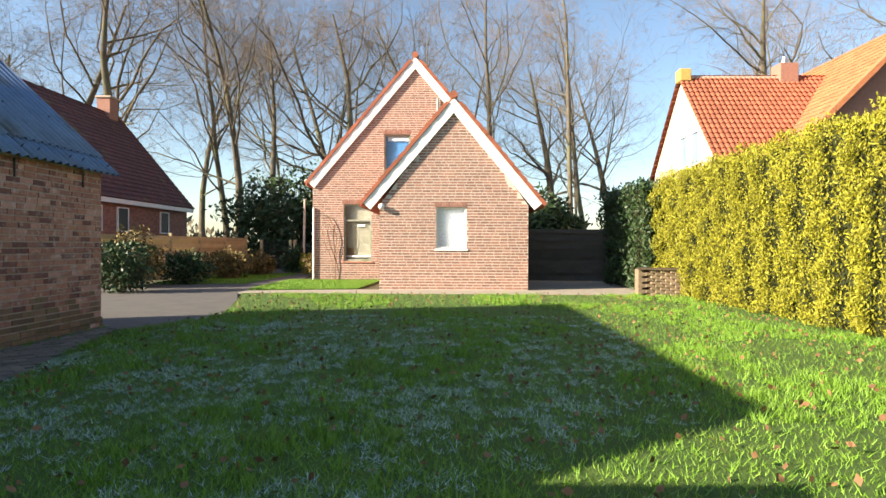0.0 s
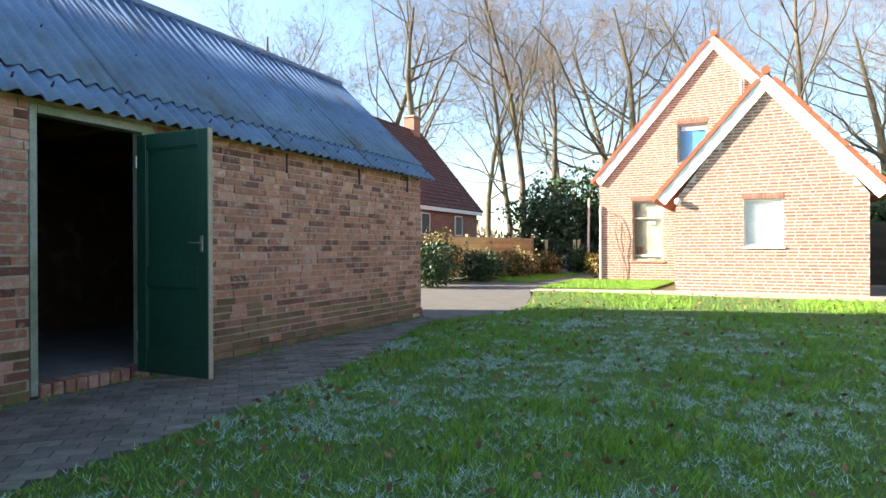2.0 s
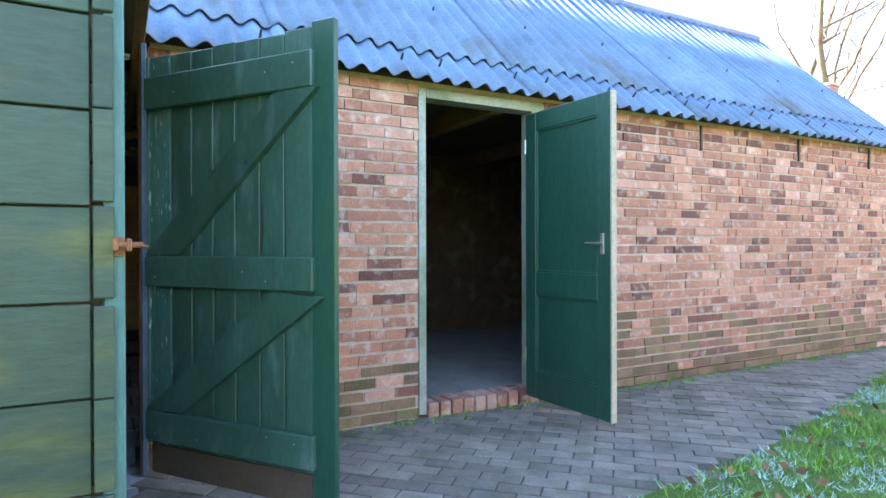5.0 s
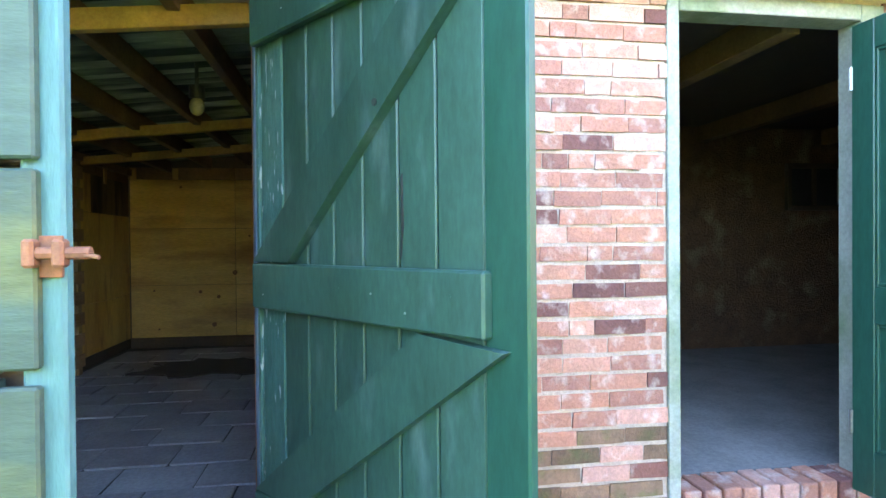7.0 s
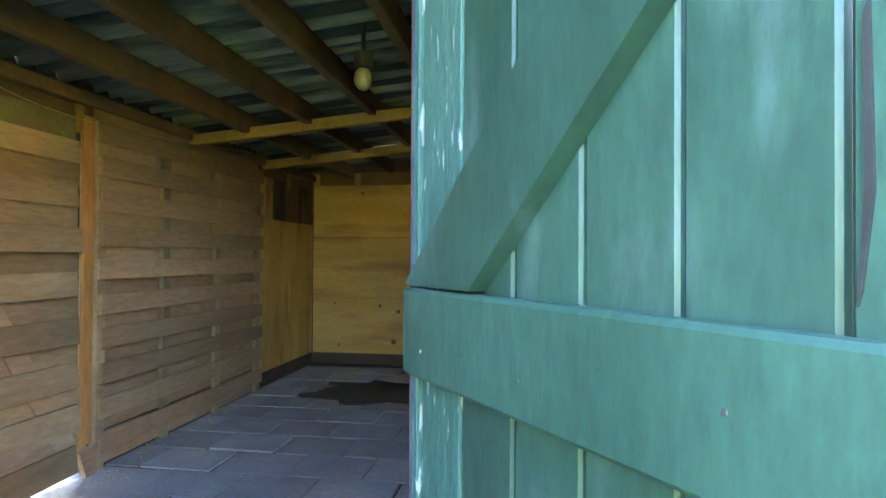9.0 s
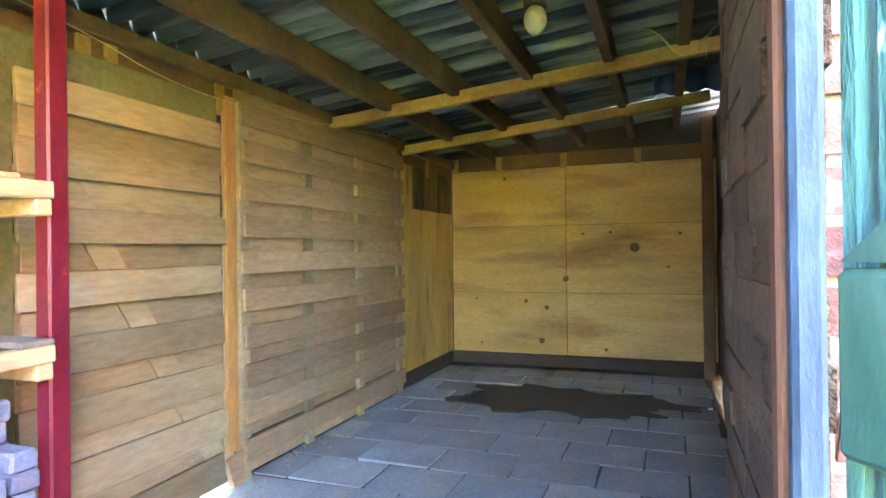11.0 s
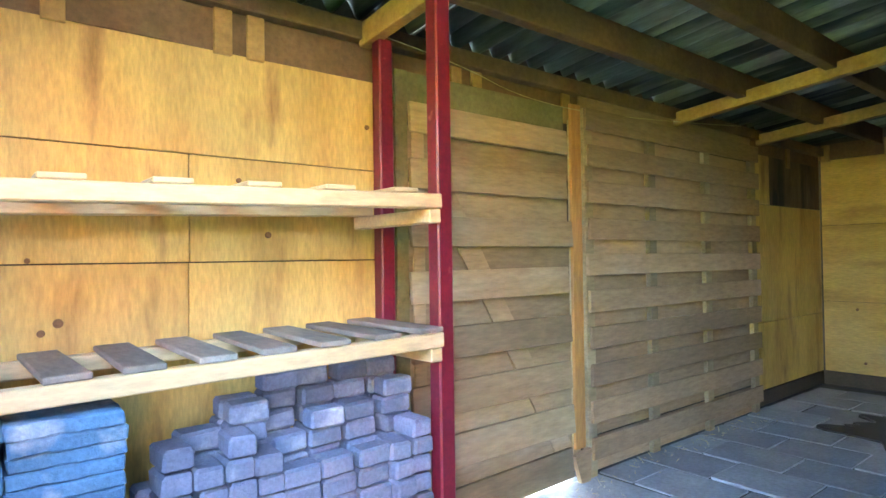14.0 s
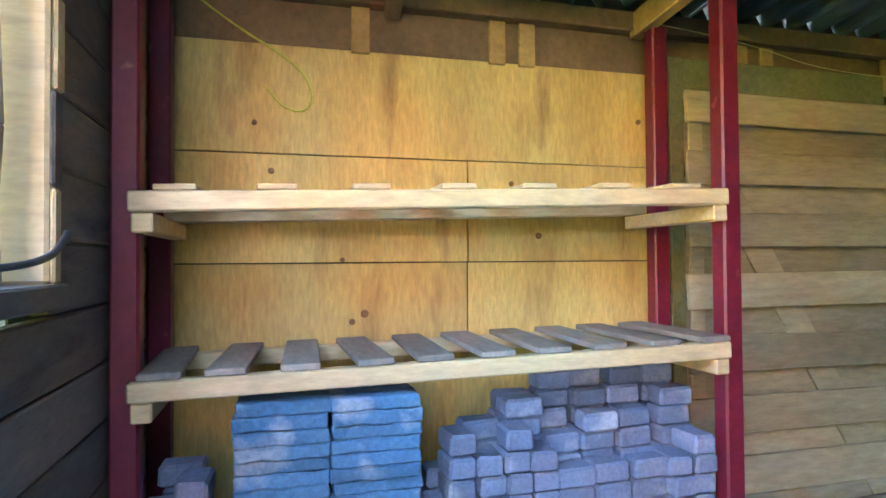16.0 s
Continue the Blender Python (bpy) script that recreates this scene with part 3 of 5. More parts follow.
# window opening y -8.94..-8.2, z 1.08..1.95
WY0, WY1, WZ0, WZ1 = -8.94, -8.2, 1.08, 1.92
zz = 0.08
while zz < 2.2:
    z1 = min(zz + 0.298, 2.22)
    for y0, y1 in (((-9.9, WY0), (WY1, -7.79)) if z1 > WZ0 + 0.1 and zz < WZ1 - 0.1 else ((-9.9, -7.79),)):
        m = pose(0, 0, 0, 0, -1.2, 0)
        bm = bx(-0.01, y0, -0.0, 0.014, y1, z1 - zz - 0.007, bev=0.003, m=m)
        o = part("board", bm, M_BOARDGREEN, wall_e)
        o.location = (1.405, 0, zz)
    zz += 0.298
zz = 0.0
while zz < 2.1:
    z1 = zz + 0.128
    for y0, y1 in (((-9.76, WY0), (WY1, -7.76)) if z1 > WZ0 + 0.05 and zz < WZ1 - 0.05 else ((-9.76, -7.76),)):
        part("inside_board", bx(1.335, y0, zz + 0.004, 1.365 + RNG.uniform(-0.003, 0.003), y1, z1 - 0.002, bev=0.004), M_INBOARD, wall_e)
    zz += 0.128
for z in (0.38, 0.67, 0.98, 1.28, 1.57, 1.87, 0.08):
    part("corner_board", bx(1.418, -7.782, z + 0.004, 1.44, -7.725, z + 0.29, bev=0.004), M_BOARDGREEN, wall_e)
part("corner_post", bx(1.39, -7.755, 0, 1.42, -7.695, 2.2, bev=0.005), mat("blue_green_post", (0.06, 0.15, 0.15), (0.09, 0.18, 0.17), 0.6, 3, 40, 0.4, stretch=(1, 1, 0.2)), wall_e)
part("sill", bx(1.31, WY0 - 0.02, WZ0 - 0.04, 1.44, WY1, WZ0, bev=0.004), M_INBOARD, wall_e)
part("window_post", bx(1.325, WY0 - 0.005, WZ0, 1.42, WY0 + 0.035, 2.05, bev=0.006), M_PINE, wall_e, "pale bare wooden window post")
bm = bmesh.new()
for i in range(8):
    z0, z1 = WZ0 + 0.97 * i / 8, WZ0 + 0.97 * (i + 1) / 8
    rod(bm, (1.425 + 0.004 * math.sin(i * 2.1), WY0 + 0.115, z0), (1.425 + 0.004 * math.sin(i * 2.1 + 2.1), WY0 + 0.115, z1), 0.064 - 0.001 * i, 0.063 - 0.001 * i, 18)
part("round_pole", bm, M_POLE, wall_e, "pale barked round pole beside the window", smooth=True)
for i in range(6):
    z0 = WZ0 + 0.16 * i
    part("ragged_edge", bx(1.318, WY0 - 0.006 - 0.006 * (i % 3), z0, 1.334, WY0 + 0.028 + RNG.uniform(-0.008, 0.006), z0 + 0.157, bev=0.004), M_INBOARD if i % 2 else M_PINE, wall_e)
part("window_post", bx(1.335, WY1 - 0.04, WZ0, 1.42, WY1, 2.05, bev=0.006), M_PINE, wall_e)
part("head", bx(1.335, WY0, WZ1, 1.42, WY1, 2.05, bev=0.004), M_INBOARD, wall_e)
bolt = thing("door_bolt", "rusty iron bolt with steel plate on the corner post", "bolt", (1.442, -7.70, 1.15))
part("plate", bx(-0.02, -0.03, -0.035, -0.012, 0.005, 0.025, bev=0.001), M_RUST, bolt)
bm = bmesh.new()
rod(bm, (0.016, -0.03, 0.0), (0.016, 0.055, 0.0), 0.009)
part("bolt_bar", bm, M_RUST, bolt)
for y in (-0.022, 0.016):
    bm = bx(0.004, y - 0.008, -0.02, 0.03, y + 0.008, 0.02, bev=0.004)
    part("staple", bm, M_RUST, bolt)
bm = bmesh.new()
rod(bm, (0.016, 0.03, 0.0), (0.028, 0.07, -0.006), 0.003)
part("ring", bm, M_RUST, bolt)

M_BLUEWHITE = mat("blue_white_flaked_paint", (0.06, 0.095, 0.14), (0.04, 0.065, 0.10), 0.75, 9, 60, 0.6, 0.006, stretch=(1, 1, 0.3), stain=(0.07, 0.12, 0.14), stain_scale=14, stain_at=(0.56, 0.66))
M_RUSTWOOD = mat("red_brown_wood", (0.20, 0.075, 0.035), (0.13, 0.05, 0.028), 0.8, 6, 60, 0.4, 0.004, stretch=(1, 1, 0.2))
wall_n = thing("wall_partition", "old dark brick pier beside the shed doorway", "wall", kind="structure")
part("jamb_post", bx(0.165, -7.622, 0, 0.205, -7.585, 2.16, bev=0.004), M_RUSTWOOD, wall_n, "reddish brown edge of the jamb")
part("frame_post", bx(0.206, -7.614, 0, 0.236, -7.584, 2.16, bev=0.006), M_BLUEWHITE, wall_n, "flaked blue-white painted frame post")
part("mortar", bx(-0.57, -7.602, -0.1, -0.225, -7.385, 2.12), M_DARKBRICK, wall_n)
part("mortar", bx(-0.225, -7.602, -0.1, 0.164, -7.575, 2.12), M_DARKBRICK, wall_n)
part("brickwork", boxes_mesh([((q[0], -7.585 + q[4], q[1]), (q[2], 0.020, q[3] * 1.06), 0) for q in brick_rows(-0.58, 0.162, 0, 2.12, lambda u, z, h: True, 9, jitter=0.005)]), M_DARKBRICK, wall_n)["kind"] = "stuff"
tagged(part("wall_side", bx(X0 - 0.05, -7.29, 0, -3.4, -7.21, 2.3), M_DARKWOOD), "dark boarded side wall of the shed", "wall", kind="structure")
part("shed_post", bx(X0 + 0.04, -7.42, -0.014, X0 + 0.14, -7.33, 2.25, bev=0.006), M_BEAM)
tagged(bpy.data.objects["shed_post"], "brown standing timber post in the shed corner", "post")
tagged(part("lintel", bx(0.0, -7.74, 2.16, 1.42, -7.64, 2.3, bev=0.005), M_DARKWOOD), "dark timber head over the shed doorway", "beam", kind="structure")

wall_w = thing("wall_back", "plywood-clad back wall of the shed", "wall", kind="structure")
part("backing", prism([(YS - 0.1, -0.05), (-7.205, -0.05), (-7.205, 2.45), (YS - 0.1, 2.15)], 0, X0 - 0.06, X0 - 0.014), M_DARKWOOD, wall_w)
for y0, y1 in ((-9.745, -8.61), (-8.604, -7.30)):
    for z0, z1 in ((0.11, 0.70), (0.704, 1.345), (1.349, 1.905)):
        part("panel", bx(X0 - 0.012, y0, z0, X0 + RNG.uniform(0.0, 0.004), y1, z1, bev=0.001), M_PLYH, wall_w)
part("bottom_plank", bx(X0 - 0.01, YS, 0.0, X0 + 0.02, -7.3, 0.105, bev=0.004), M_DARKWOOD, wall_w, "dark wet bottom plank")
part("top_plate", bx(X0 - 0.01, YS, 1.91, X0 + 0.012, -7.3, 2.04), M_BEAM, wall_w)
for y in (-9.7, -9.25, -8.62, -7.95):
    part("tab", bx(X0 + 0.012, y - 0.03, 1.89, X0 + 0.03, y + 0.03, 2.03, bev=0.002), M_BEAMY, wall_w)

wall_s = thing("wall_south_side", "plywood and reclaimed board side wall of the shed", "wall", kind="structure")
part("backing", bx(X0, YS - 0.13, 0.055, X1 + 0.05, YS - 0.07, 2.14), M_DARKWOOD, wall_s)
part("backing_low", bx(X0, YS - 0.13, -0.05, -1.62, YS - 0.07, 0.06), M_DARKWOOD, wall_s)
part("backing_low", bx(-0.75, YS - 0.13, -0.05, X1 + 0.05, YS - 0.07, 0.06), M_DARKWOOD, wall_s)
for z0, z1, cuts in ((1.456, 1.80, (1.335, -0.47)), (1.112, 1.452, (1.335, 0.358, -0.47)), (0.76, 1.108, (1.335, 0.362, -0.47)), (0.38, 0.756, (1.335, -0.47)), (0.0, 0.376, (1.335, -0.47))):
    for a, b in zip(cuts, cuts[1:]):
        part("panel", bx(b + 0.002, YS - 0.014, z0, a - 0.002, YS + RNG.uniform(-0.002, 0.003), z1, bev=0.001), M_PLY, wall_s)
for z0, z1 in ((0.11, 0.60), (0.605, 1.48)):
    part("panel", bx(X0 + 0.01, YS - 0.014, z0, -3.52, YS + 0.004, z1, bev=0.001), M_PLY, wall_s)
part("panel", bx(-3.86, YS - 0.014, 1.485, -3.52, YS + 0.002, 1.85, bev=0.001), M_PLY, wall_s)
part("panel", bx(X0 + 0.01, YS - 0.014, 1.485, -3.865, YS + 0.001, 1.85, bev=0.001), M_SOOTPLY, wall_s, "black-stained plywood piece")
part("bottom_plank", bx(X0, YS - 0.014, 0.0, -3.52, YS + 0.012, 0.105, bev=0.004), M_DARKWOOD, wall_s)
part("top_plate", bx(X0, YS - 0.02, 1.80, X1, YS - 0.002, 1.94, bev=0.002), M_BEAM, wall_s)
part("wall_plate", bx(X0, YS - 0.05, 1.94, X1, YS + 0.05, 2.01, bev=0.005), M_BEAM, wall_s)
for x in (0.72, 0.25, 0.14, -0.75, -0.87, -1.48, -2.05, -2.7, -3.4, -4.2):
    part("tab", bx(x - 0.03, YS - 0.002, 1.79, x + 0.03, YS + 0.012, 1.945, bev=0.002), M_BEAMY, wall_s)
# hit-and-miss board panel with one long brace
for k in range(8):
    zb = 0.008 + 0.23 * k - (0 if k else 0.012)
    hb = 0.142 - 0.003 * k
    m = pose(0, 0, 0, 4.5, RNG.uniform(-0.25, 0.25) if k else 1.4, 0)
    o = part("board", bx(-1.43 + RNG.uniform(-0.02, 0.03), -0.012, 0, -0.46, 0.008, hb, bev=0.003, m=m), M_PANEL, wall_s)
    o.location = (0, YS + 0.064, zb)
    if k < 7:
        part("back_board", bx(-1.475 + RNG.uniform(-0.02, 0.02), YS + 0.006, zb + 0.11, -0.46, YS + 0.026, zb + 0.262, bev=0.003, m=pose(0, 0, 0, 0, RNG.uniform(-0.2, 0.2), 0)), M_PANEL, wall_s)
part("brace", prism([(-1.46, 0.16), (-1.33, 0.16), (-0.50, 1.52), (-0.63, 1.52)], 1, YS + 0.027, YS + 0.037), M_PANEL, wall_s, "pale diagonal brace behind the boards")
part("top_board", bx(-1.42, YS + 0.02, 1.72, -0.46, YS + 0.04, 1.86, bev=0.003), M_MOSSY, wall_s, "green-tinged top board")
for x0, x1, z0 in ((-0.46, -0.40, 0.1), (-0.395, -0.345, 0.6)):
    part("panel_post", bx(x0, YS + 0.0, z0, x1, YS + 0.05, 1.86, bev=0.004), M_MOSSY, wall_s)
part("gap_board", bx(-1.535, YS + 0.040, 0.15, -1.455, YS + 0.058, 1.88, bev=0.004), M_ORANGE, wall_s, "orange raw board between the panels")
for x in (-1.49, -0.52):
    part("batten", bx(x - 0.03, YS + 0.027, 0.05, x + 0.03, YS + 0.037, 1.8, bev=0.003), M_PANEL, wall_s)
part("foot_block", prism([(-1.54, -0.012), (-1.47, -0.012), (-1.42, 0.13), (-1.55, 0.15)], 1, YS + 0.055, YS + 0.08), M_PALLET, wall_s)

# second panel: boards before and behind four uprights
pal = thing("pallet", "upright grey wooden slatted panel leaning on the wall", "pallet", (0, YS + 0.06, 0))
for k in range(10):
    zb = 0.075 + 0.187 * k
    tilt = pose(-2.5, 0, zb, 0, RNG.uniform(-0.25, 0.25), 0) @ pose(2.5, 0, -zb)
    part("slat", bx(-3.50, 0.004, zb, -1.555 + RNG.uniform(-0.015, 0.01), 0.022, zb + 0.112, bev=0.003, m=tilt), M_PALLET, pal)
    if 0 < k:
        part("back_slat", bx(-3.49, -0.048, zb + 0.085, -1.565, -0.030, zb + 0.198, bev=0.003, m=tilt), M_PALLET, pal)
for k in range(3):
    part("back_slat", bx(-3.49, -0.048, (0.0, 0.105, 0.185)[k], -1.565, -0.030, (0.06, 0.172, 0.26)[k], bev=0.003), M_PALLET, pal)
for x in (-3.45, -2.80, -2.17, -1.585):
    part("upright", bx(x - 0.035, -0.028, -0.014, x + 0.035, 0.003, 1.87, bev=0.003), M_PANEL, pal)

# knots of the plywood
def knot(parent, p, axis, r0):
    bm = bmesh.new()
    d = Vector((1, 0, 0)) if axis == 0 else Vector((0, 1, 0))
    rod(bm, Vector(p), Vector(p) + d * 0.0065, r0, r0 * 0.9, 9)
    part("knot", bm, M_KNOT, parent)
M_KNOT = mat("dark_knot", (0.16, 0.075, 0.03), (0.22, 0.11, 0.045), 0.7, 30, 90, 0.2, 0.002)
for y, z, r0 in ((-8.616, 0.836, 0.03), (-7.985, 1.126, 0.042), (-8.45, 1.26, 0.014), (-8.2, 1.27, 0.016), (-7.6, 1.25, 0.016), (-9.0, 0.62, 0.02), (-8.8, 0.56, 0.022), (-9.5, 0.64, 0.012), (-8.85, 0.24, 0.028), (-8.25, 0.18, 0.014), (-9.45, 0.2, 0.012), (-7.7, 0.95, 0.014), (-9.2, 1.82, 0.016)):
    knot(wall_w, (X0, y, z), 0, r0)
for x, z, r0 in ((0.75, 0.92, 0.011), (0.71, 0.945, 0.014), (1.05, 1.55, 0.008), (0.1, 1.2, 0.012), (-0.3, 1.62, 0.01), (0.78, 1.12, 0.008), (1.0, 1.4, 0.01), (0.2, 1.38, 0.009)):
    knot(wall_s, (x, YS, z), 1, r0)

# rafters and cross beams
for y in (-9.32, -8.88, -8.44, -8.0, -7.62):
    z = roof_z(y) - 0.06
    tagged(part("rafter", beam(bmesh.new(), (X0, y, z), (X1, y, z), 0.055, 0.13), M_BEAM), "brown wooden roof rafter", "rafter", "shed rafters")
for x in (-2.49, -3.62):
    tagged(part("cross_beam", beam(bmesh.new(), (x, YS + 0.02, roof_z(YS) - 0.12), (x, -7.42, roof_z(-7.42) - 0.15), 0.05, 0.075), M_BEAMY), "yellow pine cross beam under the rafters", "beam", "shed cross beams")
tagged(part("cross_beam", beam(bmesh.new(), (-0.28, YS + 0.02, roof_z(YS) - 0.10), (-0.28, -7.7, roof_z(-7.7) - 0.15), 0.05, 0.09), M_BEAMY), "yellow pine cross beam over the rack", "beam", "shed cross beams")
tagged(part("roof_strut", beam(bmesh.new(), (0.62, YS + 0.02, 1.93), (0.62, YS + 0.3, 2.02), 0.05, 0.07), M_BEAM), "short brown roof strut over the shelf", "beam")

lamp = thing("ceiling_lamp", "unlit round glass bulkhead lamp under a rafter", "lamp", (-1.318, -8.165, 2.012))
bm = bmesh.new()
bmesh.ops.create_uvsphere(bm, u_segments=16, v_segments=10, radius=0.044, matrix=Matrix.Translation((0, 0, -0.045)) @ Matrix.Diagonal((1, 1, 1.25, 1)))
part("globe", bm, M_LAMPGLASS, lamp, smooth=True)
bm = bmesh.new()
rod(bm, (0, 0, 0.0), (0, 0, 0.07), 0.044, n=16)
part("socket", bm, M_BLACK, lamp)
bm = bmesh.new()
rod(bm, (0, 0, 0.07), (0, 0, 0.21), 0.011, n=8)
part("stem", bm, M_BLACK, lamp)


# ---- rack with pavers ----
rack = thing("storage_rack", "red steel rack with pine shelf boards", "rack")
RF, RB = -9.27, -9.66
for x, y in ((-0.265, RF), (1.294, RF), (-0.31, RB), (1.298, RB)):
    top = 2.02 if y == RF else 1.93
    bm = bx(x - 0.03, y - 0.028, -0.014, x + 0.03, y + 0.028, top, bev=0.006)
    part("post", bm, M_RED, rack)
def shelf(zt, slope):
    """Turns a level shelf part so that it sinks towards the outer wall."""
    return pose(0.52, 0, zt, 0, slope, 0) @ pose(-0.52, 0, -zt)
for zt, m in ((1.29, shelf(1.29, 1.6)), (0.872, shelf(0.872, 1.0))):
    for y in (RF + 0.03, RB + 0.02):
        part("shelf_beam", bx(-0.235, y - 0.02, zt - 0.045, 1.285, y + 0.022, zt, bev=0.004, m=m), M_PINE, rack)
    for x in (-0.21, 1.258):
        part("bracket", bx(x - 0.022, RB - 0.02, zt - 0.09, x + 0.022, RF + 0.045, zt - 0.046, bev=0.004, m=m), M_PINE, rack)
for i in range(10):
    x = -0.19 + i * 0.158
    part("slat", bx(x - 0.045, RB + 0.0, 0.873, x + 0.045, RF + 0.05, 0.889, bev=0.003, m=shelf(0.872, 1.0) @ pose(x, -9.45, 0, 0, 0, RNG.uniform(-3, 3)) @ pose(-x, 9.45, 0)), M_GREYSLAT, rack)
for i in range(7):
    x = -0.1 + i * 0.215
    part("slat", bx(x - 0.045, RB + 0.0, 1.291, x + 0.045, RF + 0.05, 1.305, bev=0.003, m=shelf(1.29, 1.6)), M_PINE, rack)

bm = box(bmesh.new(), -0.055, -0.036, 0, 0.055, 0.036, 0.0555, 0.008)
for v in bm.verts:
    v.co += Vector((noise.noise(v.co * 31), noise.noise(v.co * 29 + Vector((5, 1, 2))), noise.noise(v.co * 33 + Vector((9, 4, 7))))) * 0.004
proto = part("paver", bm, M_BLOCK)
tagged(proto, "grey-purple concrete paving block, tinted by skylight, in a loose stack", "paver", "stacked pavers")
proto.location = (0.58, -9.49, 0.0)


def paver(x, y, z, turn=0.0):
    o = copy_thing(proto, pose(x, y, z, 0, 0, turn))
    return o


H = 0.0565
def stack(x, y, levels, turn, z=0.0):
    levels = round(levels * 0.87)
    for k in range(levels):
        if k == 0 and abs(x + 0.09) < 0.01 and abs(y + 9.27) < 0.01:
            continue
        paver(x + RNG.uniform(-0.008, 0.008), y + RNG.uniform(-0.012, 0.012), z + k * H, turn + RNG.uniform(-4, 4))
for x, lv, tn in ((-0.185, 13, 90), (-0.112, 12, 90), (-0.02, 12, 0), (0.095, 11, 0), (0.205, 11, 0), (0.30, 13, 90), (0.375, 14, 90), (0.45, 13, 90), (0.53, 14, 90)):
    stack(x, -9.315, lv, tn)
for x, lv, tn in ((-0.16, 15, 0), (-0.04, 14, 0), (0.08, 14, 0), (0.2, 13, 0), (0.32, 15, 0), (0.44, 14, 0), (0.55, 12, 0)):
    stack(x, -9.41, lv, tn)
for x, lv, tn in ((-0.16, 16, 0), (-0.04, 16, 0), (0.08, 16, 0), (0.2, 16, 0), (0.32, 15, 0)):
    stack(x, -9.49, lv, tn)
for x, lv, tn in ((1.24, 11, 90), (1.16, 13, 90), (1.2, 13, 0)):
    stack(x, -9.33 if tn == 90 else -9.45, lv, tn)

bm = box(bmesh.new(), -0.105, -0.15, 0, 0.105, 0.15, 0.031, 0.004)
bmesh.ops.subdivide_edges(bm, edges=[e for e in bm.edges if e.calc_length() > 0.15], cuts=6)
for v in bm.verts:
    v.co += Vector((noise.noise(v.co * 40), noise.noise(v.co * 37 + Vector((3, 1, 2))), noise.noise(v.co * 33 + Vector((9, 4, 7))))) * 0.005
slab = part("concrete_slab", bm, M_TILE)
tagged(slab, "grey rough concrete slab, tinted skylight blue, in a neat stack", "slab", "stacked slabs")
slab.location = (0.965, -9.36, 0.0)
for j, x in enumerate((0.965, 0.75)):
    for k in range(25):
        if j or k:
            copy_thing(slab, pose(x + RNG.uniform(-0.004, 0.004), -9.36 + RNG.uniform(-0.008, 0.008), k * 0.032, 0, 0, RNG.uniform(-1, 1) + (180 if k % 2 else 0)))

# straps and straw
def wire(name, pts, r, material, label, category):
    cu = bpy.data.curves.new(name, "CURVE")
    cu.dimensions, cu.bevel_depth, cu.bevel_resolution = "3D", r, 1
    cu.materials.append(material)
    sp = cu.splines.new("NURBS")
    sp.points.add(len(pts) - 1)
    for p, q in zip(sp.points, pts):
        p.co = (*q, 1)
    sp.use_endpoint_u, sp.order_u = True, 3
    return tagged(new(name, cu), label, category)
M_YELLOW = mat("yellow_strap", (0.55, 0.5, 0.06), (0.5, 0.44, 0.05), 0.6, 9, 40, 0.05)
wire("hanging_strap", [(1.24, -9.70, 1.93), (1.175, -9.735, 1.885), (1.07, -9.74, 1.82), (0.977, -9.74, 1.769), (0.90, -9.74, 1.71), (0.87, -9.74, 1.64), (0.89, -9.74, 1.59), (0.936, -9.74, 1.586), (0.98, -9.74, 1.61), (1.017, -9.74, 1.66)], 0.0035, M_YELLOW, "loose yellow strap hanging on the plywood", "strap")
cab = wire("loose_cable", [(-2.4, -7.82, 2.26), (-2.4, -7.76, 2.24), (-2.4, -7.697, 2.16), (-2.41, -7.66, 2.11), (-2.42, -7.618, 2.095), (-2.41, -7.56, 2.13), (-2.4, -7.525, 2.155), (-2.4, -7.48, 2.22)], 0.005, M_STRAW, "pale cobwebbed cable hanging from the rafters", "cable")
for pts in ([(-2.4, -7.525, 2.155), (-2.39, -7.515, 2.12), (-2.4, -7.518, 2.065)], [(-2.39, -7.66, 2.25), (-2.4, -7.60, 2.19), (-2.4, -7.53, 2.14)], [(-2.4, -7.60, 2.1), (-2.41, -7.55, 2.17), (-2.39, -7.49, 2.19)]):
    o = wire("thread", pts, 0.003, M_STRAW, "", "")
    o.parent = cab
wire("loose_cable", [(1.40, -8.62, 1.10), (1.33, -8.74, 1.105), (1.30, -8.84, 1.12), (1.30, -8.90, 1.15), (1.305, -8.93, 1.17), (1.31, -8.945, 1.15)], 0.006, M_BLACK, "short black cable end on the window sill", "cable")
wire("string", [(-0.3, -9.66, 1.95), (-0.7, -9.68, 1.93), (-1.1, -9.69, 1.84), (-1.9, -9.7, 1.86), (-3.2, -9.66, 1.98)], 0.002, M_STRAW, "thin cord along the top of the board wall", "cord")

# ---- house ----
def house_bricks(parent, y, u0, u1, z0, z1, keep, seed, holes):
    q = brick_rows(u0, u1, z0, z1, keep, seed, course=0.078, length=0.225, joint=0.024, jitter=0.002, holes=holes)
    o = part("brickwork", boxes_mesh([((a[0], y + 0.006 + a[4] * 0.3, a[1]), (a[2], 0.012, a[3]), 0) for a in q]), M_HBRICK, parent)
    o["kind"] = "stuff"


